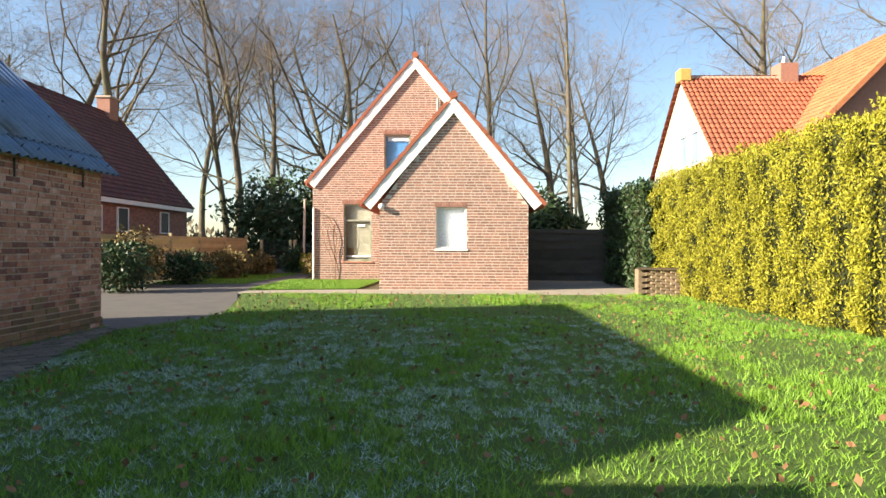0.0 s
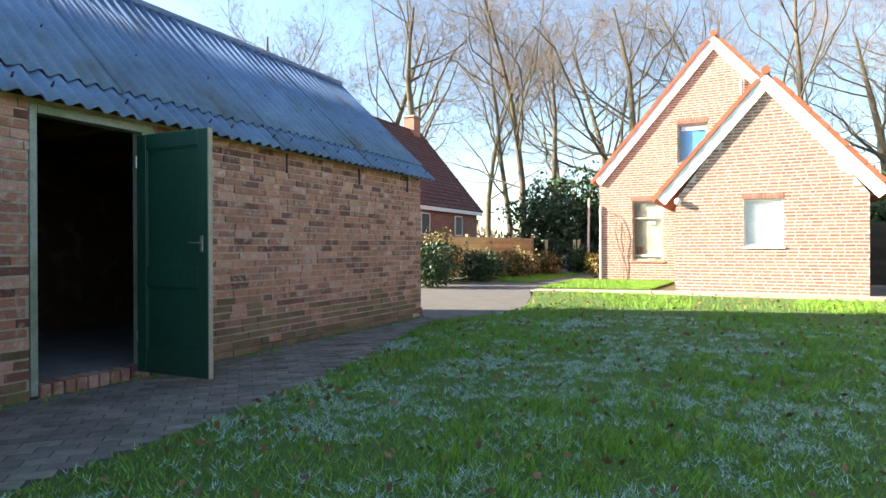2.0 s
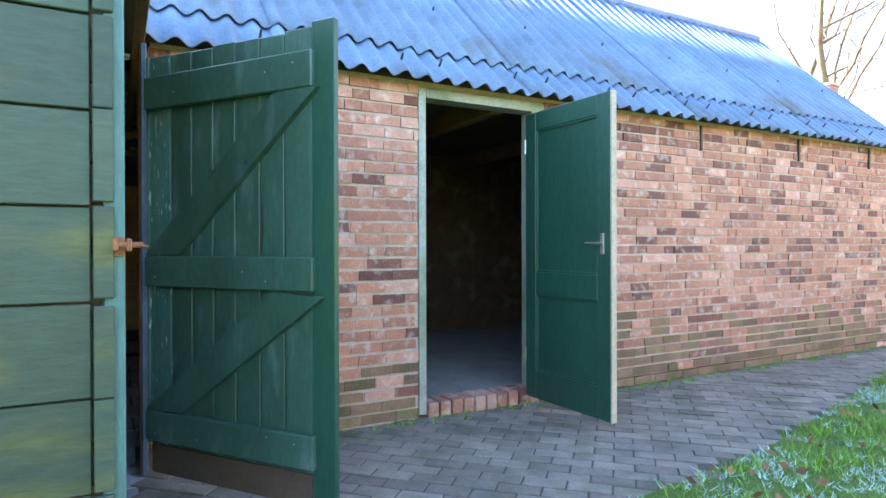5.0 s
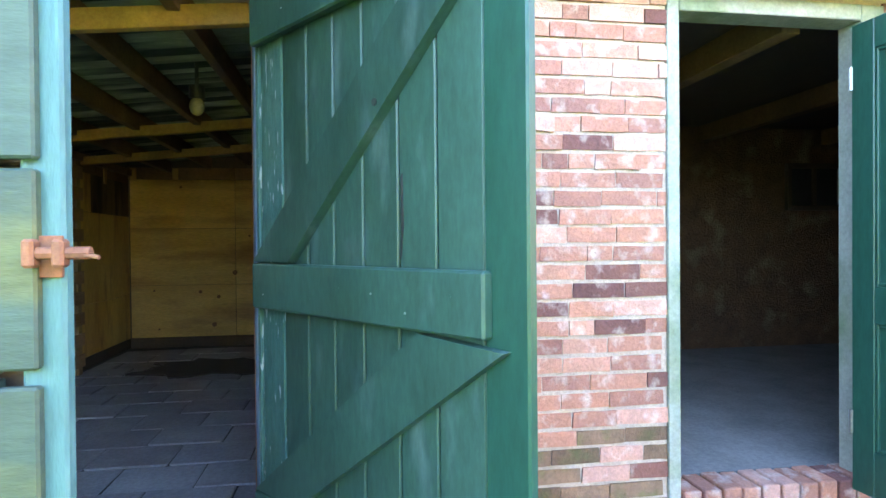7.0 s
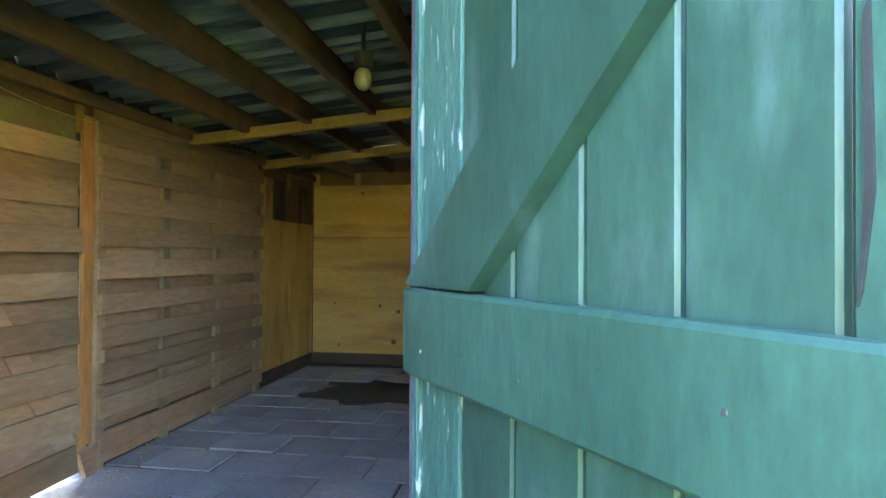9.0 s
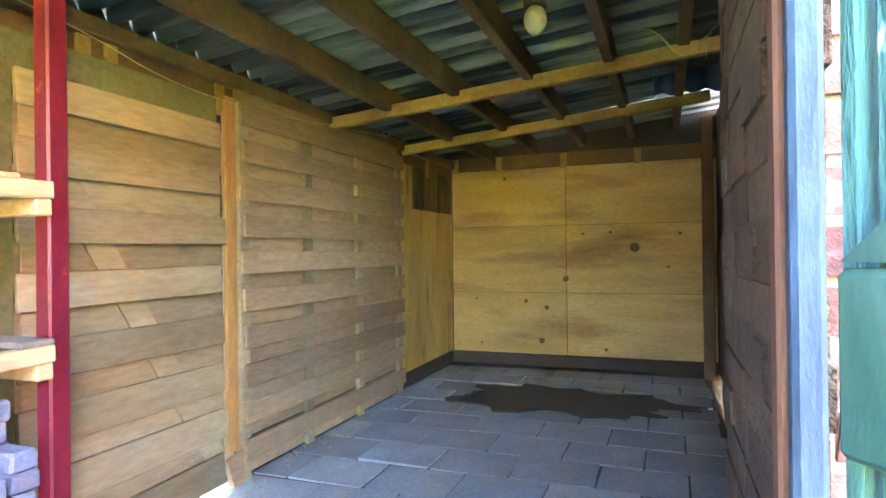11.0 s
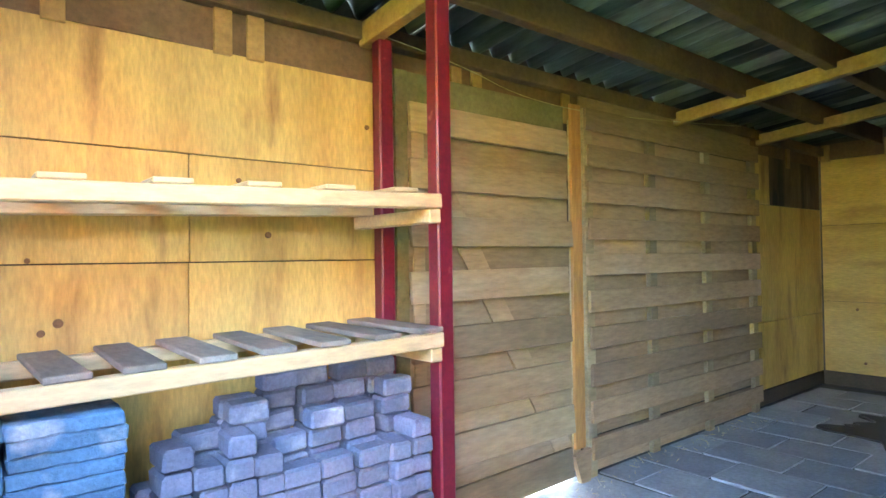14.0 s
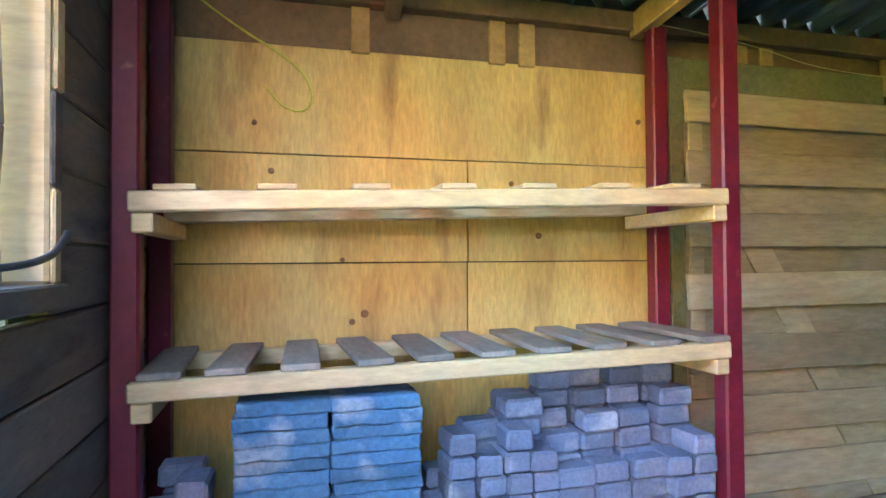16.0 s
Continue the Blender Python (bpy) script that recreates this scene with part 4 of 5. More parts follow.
house = thing("house", "red brick house with two steep gables and white verge boards", "house")
def gable(parent, xl, xr, ze, xa, za, y0, y1, holes, seed):
    """Gable-front block: side walls and a front pierced by its windows."""
    pts = [(xl, -0.1), (xr, -0.1), (xr, ze), (xa, za), (xl, ze)]
    part("wall", prism(pts, 1, y0 + 0.3, y1), M_HBRICK, parent)
    xs_ = sorted({xl, xr, *[h[0] for h in holes], *[h[2] for h in holes]})
    for a, b in zip(xs_, xs_[1:]):
        spans = sorted((h[1], h[3]) for h in holes if h[0] <= a + 1e-6 and h[2] >= b - 1e-6)
        def top(x):
            return ze + (za - ze) * ((x - xl) / (xa - xl) if x <= xa else (xr - x) / (xr - xa))
        z = -0.1
        for s0, s1 in spans:
            part("front", bx(a, y0 - 0.002, z, b, y0 + 0.29, s0), M_HMORTAR, parent)
            z = s1
        mid = [(xa, top(xa))] if a < xa < b else []
        part("front", prism([(a, z), (b, z), (b, top(b))] + mid + [(a, top(a))], 1, y0 - 0.002, y0 + 0.29), M_HMORTAR, parent)
    def keep(u, z, h):
        lim = ze + (za - ze) * min((u - 0.2 * h - xl) / (xa - xl), (xr - u - 0.2 * h) / (xr - xa))
        return z + 0.04 < max(lim, ze if xl <= u <= xr else 0) and not any(u + h > q[0] + 0.002 and u - h < q[2] - 0.002 and q[1] - 0.04 < z < q[3] + 0.04 for q in holes)
    house_bricks(parent, y0 + 0.0, xl, xr, 0.0, za, keep, seed, holes)


HA = (4.69, 1.12, 5.52, 2.25)
HB = (1.39, 0.66, 2.36, 2.62)
HC = (2.78, 3.79, 3.69, 5.03)
gable(house, 3.14, 7.20, 2.30, 5.16, 5.1, 7.7, 12.2, [HA], 21)
gable(house, 0.32, 7.40, 3.30, 3.85, 7.45, 11.95, 20.0, [HB, HC], 22)


def verge(parent, xe, ze, xa, za, y, y1):
    """White verge board, a row of verge tiles and a roof slope behind."""
    d = Vector((xa - xe, 0, za - ze))
    L = d.length
    d.normalize()
    nrm = Vector((-d.z, 0, d.x))
    if nrm.z < 0:
        nrm = -nrm
    def quad(a, b, lo, hi):
        p = [Vector((xe, 0, ze)) + d * s + nrm * h for s, h in ((a, lo), (b, lo), (b, hi), (a, hi))]
        return [(v.x, v.z) for v in p]
    part("verge_board", prism(quad(-0.12, L, -0.23, 0.03), 1, y - 0.09 - (0.004 if xa < xe else 0), y - 0.03 - (0.004 if xa < xe else 0)), M_WHITE, parent)
    part("soffit", prism(quad(-0.1, L, 0.0, 0.03), 1, y - 0.03, y + 0.02), M_WHITE, parent)
    part("roof", prism(quad(-0.25, L, 0.032, 0.09), 1, y + 0.0, y1), M_REDTILE, parent)
    n = int(L / 0.27)
    for i in range(n):
        s = i * L / n
        p = [Vector((xe, 0, ze)) + d * (s + a) + nrm * h for a, h in ((-0.2, 0.035), (0.12, 0.035), (0.12, 0.115), (-0.2, 0.15))]
        part("verge_tile", prism([(v.x, v.z) for v in p], 1, y - 0.12 - 0.01 * (i % 2) - (0.005 if xa < xe else 0), y + 0.12), M_REDTILE, parent)
for xe, ze, xa, za, y, y1 in ((2.80, 2.42, 5.16, 5.17, 7.7, 12.0), (7.46, 2.42, 5.16, 5.17, 7.7, 15.0), (0.28, 3.42, 3.85, 7.62, 11.95, 20.1), (7.42, 3.42, 3.85, 7.62, 11.95, 20.1)):
    verge(house, xe, ze, xa, za, y, y1)
for x, z, y in ((5.16, 5.30, 7.6), (3.85, 7.74, 11.86)):
    bm = bmesh.new()
    rod(bm, (x, y - 0.05, z), (x, y + 5, z), 0.1, n=10)
    part("ridge_tile", bm, M_REDTILE, house)
bm = bmesh.new()
rod(bm, (0.28, 11.85, 3.42), (0.28, 12.05, 3.42), 0.08, n=8)
part("gutter_end", bm, M_WHITE, house)
part("gutter", bx(0.05, 11.84, 3.36, 0.30, 12.6, 3.47, bev=0.02), M_HMORTAR, house)
part("gutter", bx(7.40, 7.62, 2.36, 7.56, 9.5, 2.46, bev=0.02), M_STEEL, house)
bm = bmesh.new()
rod(bm, (0.36, 11.90, 0.0), (0.36, 11.90, 2.5), 0.035, n=10)
part("downpipe", bm, M_WHITE, house)
bm = bmesh.new()
rod(bm, (4.62, 11.86, 5.4), (4.62, 11.86, 6.25), 0.05, n=10)
part("flue", bm, M_STEEL, house)
bm = bmesh.new()
rod(bm, (1.05, 14.0, 4.3), (1.05, 14.0, 4.75), 0.09, n=10)
rod(bm, (1.05, 14.0, 4.8), (1.05, 14.0, 4.9), 0.13, n=10)
part("chimney_pot", bm, M_BLACK, house)
bm = bmesh.new()
bmesh.ops.create_uvsphere(bm, u_segments=14, v_segments=8, radius=0.085, matrix=Matrix.Translation((3.2, 7.6, 2.26)))
part("wall_lamp", bm, M_WHITE, house, smooth=True)


def window(parent, h, y, glass_mat, back, fw=0.06, bar=None, mt=M_WHITE):
    x0, z0, x1, z1 = h
    w = part("window", bx(x0, y + 0.16, z0, x1, y + 0.18, z1), back, parent)
    for a in ((x0, z0, x0 + fw, z1), (x1 - fw, z0, x1, z1), (x0 + fw, z1 - fw, x1 - fw, z1), (x0 + fw, z0, x1 - fw, z0 + fw)) + (((x0 + fw, bar - 0.03, x1 - fw, bar + 0.03),) if bar else ()):
        part("frame", bx(a[0], y + 0.05, a[1], a[2], y + 0.12, a[3], bev=0.006), mt, w)
    part("sill", bx(x0 - 0.04, y - 0.04, z0 - 0.06, x1 + 0.04, y + 0.13, z0 - 0.002, bev=0.006), mt if bar is None else M_BRICK, w)
    p = part("pane", bx(x0 + fw, y + 0.085, z0 + fw, x1 - fw, y + 0.092, z1 - fw), glass_mat, w)
    p.visible_shadow = False
    n = int((x1 - x0 + 0.1) / 0.075)
    for i in range(n):
        part("arch_brick", bx(x0 - 0.05 + i * 0.075, y - 0.014, z1 + 0.01, x0 - 0.05 + i * 0.075 + 0.06, y + 0.01, z1 + 0.15, bev=0.003), M_HBRICK, w)
    return w
window(house, HA, 7.7, M_GLASS, M_BLIND, 0.05)
M_ROOM = mat("pale_room", (0.33, 0.30, 0.22), (0.26, 0.24, 0.18), 0.8, 1.2, 20, 0.0)
wb = window(house, HB, 11.95, M_GLASS, M_ROOM, 0.06, 2.06, M_TAN)
part("worktop", bx(1.45, 12.05, 0.80, 2.3, 12.10, 0.86), M_WHITE, wb)
part("bag", bx(1.5, 12.06, 0.87, 1.72, 12.1, 1.12, bev=0.02), M_BEAM, wb)
part("lit_ceiling", bx(1.85, 12.06, 1.86, 2.1, 12.09, 1.93), M_WHITE, wb)
wc = window(house, HC, 11.95, M_GLASS, M_BLUEBLIND, 0.06, mt=M_TAN)
part("blind_head", bx(2.9, 12.06, 4.82, 3.62, 12.1, 4.96), M_WHITE, wc)

# climbing stems on the house
vine = wire("climbing_plant", [(1.1, 11.9, 0.0), (1.15, 11.88, 0.5), (1.05, 11.88, 0.9), (1.2, 11.88, 1.4), (1.0, 11.88, 2.0), (0.8, 11.88, 2.3), (0.5, 11.88, 2.2)], 0.011, M_BEAM, "bare brown climbing plant on the brick wall", "climber")
for pts in ([(1.1, 11.9, 0.3), (0.95, 11.88, 0.9), (0.75, 11.88, 1.2), (0.65, 11.88, 1.8)], [(1.1, 11.9, 0.6), (1.25, 11.88, 1.2), (1.3, 11.88, 1.7)], [(1.0, 11.9, 1.0), (0.8, 11.88, 1.5), (0.9, 11.88, 2.0)]):
    o = wire("stem", pts, 0.007, M_BEAM, "", "")
    o.parent = vine

# ---- neighbours ----
def tiled(parent, origin, along, up, n_along, n_up, material, w=0.22, h=0.32, t=0.03):
    """Rows of curved roof tiles as one mesh: origin, unit vectors along the eave and up the slope."""
    a, u = Vector(along).normalized(), Vector(up).normalized()
    nrm = a.cross(u)
    if nrm.z < 0:
        nrm = -nrm
    vs, fs = [], []
    prof = ((0, 0.0), (0.25, 0.045), (0.55, 0.05), (0.8, 0.012), (1.0, 0.0))
    for i in range(n_up):
        for j in range(n_along):
            b = len(vs)
            o = Vector(origin) + a * (j * w) + u * (i * h)
            for s, hh in prof:
                p = o + a * (s * w)
                vs += [tuple(p + nrm * (hh + 0.05)), tuple(p + u * (h * 1.05) + nrm * (hh + 0.005)), tuple(p + nrm * 0.0)]
            for k in range(4):
                c = b + 3 * k
                fs += [(c, c + 3, c + 4, c + 1), (c + 2, c + 5, c + 3, c)]
    return part("roof_tiles", (vs, fs), material, parent)


nl = thing("neighbour_house", "brick neighbour house with a dark mossy tiled roof", "house")
part("wall", prism([(-19.8, -0.1), (-11.2, -0.1), (-11.2, 3.5), (-15.5, 8.9), (-19.8, 3.5)], 1, 10.0, 28.0), M_HBRICK, nl)
part("brickwork", boxes_mesh([((-11.195, q[0], q[1]), (0.012, q[2], q[3]), 0) for q in brick_rows(16, 28, 0.6, 3.4, lambda u, z, h: True, 5, course=0.1, length=0.26, joint=0.02)]), M_HBRICK, nl)["kind"] = "stuff"
tiled(nl, (-10.85, 9.8, 3.42), (0, 1, 0), (-4.65, 0, 5.6), 84, 23, M_BROWNTILE)
tiled(nl, (-20.1, 9.8, 3.42), (0, 1, 0), (4.65, 0, 5.6), 84, 23, M_BROWNTILE)
part("fascia", bx(-10.95, 9.8, 3.2, -10.86, 28.2, 3.45), M_WHITE, nl)
for y, z in ((14.5, 8.6), (26.5, 8.6)):
    ch = part("chimney", bx(-15.9, y, z, -15.1, y + 0.9, z + 1.3, bev=0.02), M_HBRICK, nl)
    part("cap", bx(-15.98, y - 0.08, z + 1.3, -15.02, y + 0.98, z + 1.42, bev=0.02), M_MORTAR, ch)
for y in (18.0, 20.3, 24.6):
    w = part("window", bx(-11.2, y, 1.9, -11.15, y + 0.9, 3.0), M_BLACK, nl)
    for a in ((y - 0.06, 1.84, y, 3.06), (y + 0.9, 1.84, y + 0.96, 3.06), (y, 3.0, y + 0.9, 3.06), (y, 1.84, y + 0.9, 1.9)):
        part("frame", bx(-11.2, a[0], a[1], -11.11, a[2], a[3]), M_WHITE, w)

nr = thing("neighbour_house", "pale rendered neighbour house with orange pantile roofs", "house")
part("wall", prism([(14.8, -0.1), (21.8, -0.1), (21.8, 4.8), (18.3, 8.7), (14.8, 4.8)], 0, 15.4, 24.0), M_RENDER, nr)
tiled(nr, (15.2, 14.5, 4.55), (1, 0, 0), (0, 3.8, 4.2), 38, 18, M_REDTILE)
tiled(nr, (15.2, 22.1, 4.55), (1, 0, 0), (0, -3.8, 4.2), 38, 18, M_REDTILE)
part("gable_cap", bx(15.2, 18.0, 8.55, 15.7, 18.6, 9.1, bev=0.03), mat("yellow_lichen", (0.5, 0.38, 0.1), (0.42, 0.3, 0.1), 0.9), nr)
part("ridge", bx(15.3, 18.2, 8.66, 20.5, 18.4, 8.8, bev=0.04), M_RENDER, nr)
part("main_wall", prism([(17.9, -0.1), (28.0, -0.1), (28.0, 4.8), (22.9, 9.8), (17.9, 4.8)], 1, 13.9, 25.0), M_HBRICK, nr)
tiled(nr, (17.75, 13.6, 4.72), (0, 1, 0), (5.15, 0, 5.2), 52, 23, M_ORTILE)
tiled(nr, (28.05, 13.6, 4.72), (0, 1, 0), (-5.15, 0, 5.2), 52, 23, M_ORTILE)
part("verge", prism([(17.7, 4.65), (22.9, 9.9), (22.9, 10.12), (17.5, 4.75)], 1, 13.5, 13.85), M_ORTILE, nr)
ch = part("chimney", bx(19.6, 18.0, 8.2, 20.4, 18.8, 9.35, bev=0.02), M_HBRICK, nr)
bm = bmesh.new()
rod(bm, (20.0, 18.4, 9.35), (20.0, 18.4, 9.7), 0.13, n=10)
part("pot", bm, M_STEEL, ch)
M_PALEPANE = mat("pale_blue_pane", (0.22, 0.30, 0.40), (0.16, 0.23, 0.32), 0.25, 2, 20, 0.05)
for y in (16.3, 17.5):
    w = part("window", bx(15.36, y, 4.7, 15.40, y + 0.75, 6.0), M_PALEPANE, nr)
    for a in ((y - 0.08, 4.62, y, 6.08), (y + 0.75, 4.62, y + 0.83, 6.08), (y, 6.0, y + 0.75, 6.08), (y, 4.62, y + 0.75, 4.7)):
        part("frame", bx(15.3, a[0], a[1], 15.4, a[2], a[3]), M_WHITE, w)


# ---- fences, low wall ----
def board_fence(p, q, h, material, label, step=1.8, bh=0.14):
    f_ = thing("fence", label, "fence")
    p, q = Vector(p), Vector(q)
    L = (q - p).length
    d = (q - p) / L
    side = Vector((-d.y, d.x, 0))
    n = max(1, int(L / step))
    for i in range(n + 1):
        c = p + d * (L * i / n)
        part("post", bx(c.x - 0.05, c.y - 0.05, -0.05, c.x + 0.05, c.y + 0.05, h + 0.05, bev=0.008), material, f_)
    for i in range(n):
        a, b = p + d * (L * i / n + 0.02), p + d * (L * (i + 1) / n - 0.02)
        z, k = 0.08, 0
        while z + bh < h + 0.02:
            o = side * (0.028 if k % 2 else -0.028)
            bm = bmesh.new()
            beam(bm, a + o + Vector((0, 0, z + bh / 2)), b + o + Vector((0, 0, z + bh / 2)), 0.018, bh, 0.0)
            part("board", bm, material, f_)
            z += bh - 0.012
            k += 1
    return f_
board_fence((-4.7, 7.6, 0), (-3.6, 16.6, 0), 1.55, M_FENCE, "weathered pale wooden board fence beside the drive")
board_fence((7.25, 11.0, 0), (10.2, 11.0, 0), 1.75, M_FENCEDARK, "dark wooden board fence beside the house")
mesh_f = thing("wire_fence", "dark wire mesh fence with wooden gate posts", "fence")
for x in (-3.4, -2.1, -1.9, -0.75, 0.5):
    part("post", bx(x - 0.06, 18.0, -0.05, x + 0.06, 18.12, 1.45, bev=0.01), M_FENCE, mesh_f)
bm = bmesh.new()
for i in range(12):
    rod(bm, (-3.4, 18.06, 0.15 + i * 0.11), (0.5, 18.06, 0.15 + i * 0.11), 0.006, n=4)
for i in range(32):
    rod(bm, (-3.4 + i * 0.125, 18.06, 0.1), (-3.4 + i * 0.125, 18.06, 1.4), 0.006, n=4)
part("mesh", bm, M_BLACK, mesh_f)
pole = thing("pole", "pale slender post by the garden gate", "pole", (-1.3, 17.2, 0))
bm = bmesh.new()
rod(bm, (0, 0, -0.05), (0.05, 0, 3.2), 0.06, 0.045, n=10)
part("shaft", bm, M_HMORTAR, pole)
M_LOWBRICK = mat("weathered_tan_brick", (0.30, 0.22, 0.14), (0.20, 0.15, 0.10), 0.9, 7, 60, 0.6, per=0.5)
lw = thing("garden_wall", "low weathered brick garden wall at the foot of the hedge", "wall")
for k in range(9):
    z = k * 0.07
    for i in range(5):
        a = 9.75 + i * 0.21 + (0.1 if k % 2 else 0)
        part("brick", bx(a, 6.0 - 0.35 * (a - 9.75), z, a + 0.2, 6.12 - 0.35 * (a - 9.75), z + 0.062, bev=0.006), M_LOWBRICK, lw)
part("pier", bx(9.66, 6.0, 0, 9.93, 6.27, 0.64, bev=0.01), M_LOWBRICK, lw)
part("coping", prism([(9.66, 5.98), (10.9, 5.55), (10.95, 5.75), (9.7, 6.2)], 2, 0.635, 0.68), M_DARKWOOD, lw)


# ---- leaves ----
def leaf_cloud(points, size, seed, elong=2.0, up=0.0):
    """Many small folded leaves, each two triangles, turned at random round the given points."""
    r = np.random.default_rng(seed)
    P = np.asarray(points, float)
    n = len(P)
    d = r.normal(size=(n, 3))
    d[:, 2] += up
    d /= np.linalg.norm(d, axis=1)[:, None]
    s = np.cross(d, r.normal(size=(n, 3)))
    s /= np.linalg.norm(s, axis=1)[:, None]
    k = size * r.uniform(0.6, 1.4, (n, 1))
    v = np.stack([P, P + d * k * elong * 0.5 + s * k * 0.5, P + d * k * elong, P + d * k * elong * 0.5 - s * k * 0.5], 1).reshape(-1, 3)
    f_ = np.arange(4 * n).reshape(-1, 4)
    return v.tolist(), f_.tolist()


def hedge_points(x0, x1, y0, y1, h, n, seed):
    """Points on the faces of a long hedge, pushed in and out in vertical plumes."""
    r = np.random.default_rng(seed)
    top = r.random(n) < 0.16
    y = r.uniform(y0, y1, n)
    z = np.where(top, h + r.normal(0, 0.05, n), r.uniform(0.02, h, n))
    bulge = 0.12 * np.sin(y * 7.3 + np.sin(z * 1.7)) + 0.09 * np.sin(y * 17 + 1.3 + z) + 0.07 * np.sin(z * 9 + y * 4)
    hh = h + 0.09 * np.sin(y * 5.1) + 0.06 * np.sin(y * 13.7)
    z = np.where(top, hh + r.normal(0, 0.04, n), z * hh / h)
    x = np.where(top, r.uniform(x0, x1, n), np.where(r.random(n) < 0.8, x0, x1) - bulge + np.abs(r.normal(0, 0.09, n)))
    return np.stack([x, y, z], 1)


hedge = thing("hedge", "tall sunlit yellow-green clipped conifer hedge", "hedge")
# Solid box behind the leaves, coloured as the shade within the hedge.
part("core", bx(10.75, -16, 0, 11.7, 7.3, 2.85), M_HEDGESHADE, hedge)
part("foliage", leaf_cloud(hedge_points(10.55, 11.9, -9, 7.4, 2.95, 190000, 1), 0.021, 2, 2.6, 1.4), M_HEDGE, hedge)
dark = thing("hedge", "dark narrow conifer hedge in shade beside the fence", "hedge")
part("core", bx(10.3, 7.6, 0, 11.6, 11.6, 2.75), M_HEDGESHADE, dark)
part("foliage", leaf_cloud(np.concatenate([hedge_points(10.15, 11.8, 7.4, 11.7, 2.85, 9000, 3), hedge_points(7.4, 11.7, 10.2, 11.7, 2.85, 5000, 4)[:, (1, 0, 2)]]), 0.05, 5, 2.2, 1.2), M_EVER, dark)


def shrub(x, y, r, h, material, label, seed, n=2500, size=0.06, name="shrub"):
    s = thing(name, label, "shrub", (x, y, 0))
    rr = np.random.default_rng(seed)
    d = rr.normal(size=(n, 3))
    d /= np.linalg.norm(d, axis=1)[:, None]
    rad = rr.random(n) ** 0.35
    lump = 1 + 0.25 * np.sin(d[:, 0] * 5 + seed) * np.cos(d[:, 1] * 6) + 0.15 * np.sin(d[:, 2] * 9 + seed * 2)
    p = d * (rad * lump)[:, None] * np.array([r, r, h * 0.55]) + np.array([0, 0, h * 0.52])
    p = p[p[:, 2] > 0.02]
    part("foliage", leaf_cloud(p, size, seed), material, s)
    bm = bmesh.new()
    for i in range(7):
        a = i * 0.9 + seed
        rod(bm, (0.04 * math.cos(a), 0.04 * math.sin(a), -0.03), (r * 0.6 * math.cos(a), r * 0.6 * math.sin(a), h * 0.75), 0.02, 0.005, 5)
    part("stems", bm, M_BARK, s)
    return s
for x, y, r, h, m, lb, sd in (
    (-3.3, 6.4, 0.8, 1.25, M_EVER, "dark green garden shrub before the fence", 11), (-3.9, 8.2, 0.8, 1.5, M_SHRUB, "brown leafy winter shrub before the fence", 12),
    (-3.2, 10.0, 0.7, 0.9, M_EVER, "low dark evergreen shrub by the fence", 13), (-2.9, 12.6, 0.8, 1.0, M_SHRUB, "reddish brown bare shrub by the fence", 14),
    (-2.6, 15.2, 0.6, 0.8, M_SHRUB, "brown low shrub by the gate", 15), (-1.7, 17.0, 0.5, 1.0, M_EVER, "green shrub beside the gate", 16),
    (-0.9, 16.6, 0.35, 0.8, M_HEDGE, "bright yellow-green small shrub", 17), (0.0, 14.5, 0.6, 0.9, M_SHRUB, "brown twiggy shrub beside the house", 18)):
    shrub(x, y, r, h, m, lb, sd)
for x, y, r, h, sd in ((-4.5, 24.5, 3.0, 4.6, 31), (-1.0, 25.5, 2.8, 5.2, 32), (2.2, 26, 2.6, 4.6, 33), (10.2, 24, 2.0, 3.6, 34)):
    shrub(x, y, r, h, M_EVER, "large dark evergreen rhododendron behind the garden", sd, 9000, 0.13, "evergreen_bush")


# ---- bare trees ----
def tube(vs, fs, pts, radii, n):
    b0 = len(vs)
    for i, (p, r) in enumerate(zip(pts, radii)):
        d = (pts[min(i + 1, len(pts) - 1)] - pts[max(i - 1, 0)]).normalized()
        s = d.cross(Vector((0.31, 0.95, 0.07))).normalized()
        t = d.cross(s)
        for k in range(n):
            a = 2 * math.pi * k / n
            vs.append(tuple(p + (s * math.cos(a) + t * math.sin(a)) * r))
    for i in range(len(pts) - 1):
        for k in range(n):
            a, b = b0 + i * n + k, b0 + i * n + (k + 1) % n
            fs.append((a, b, b + n, a + n))


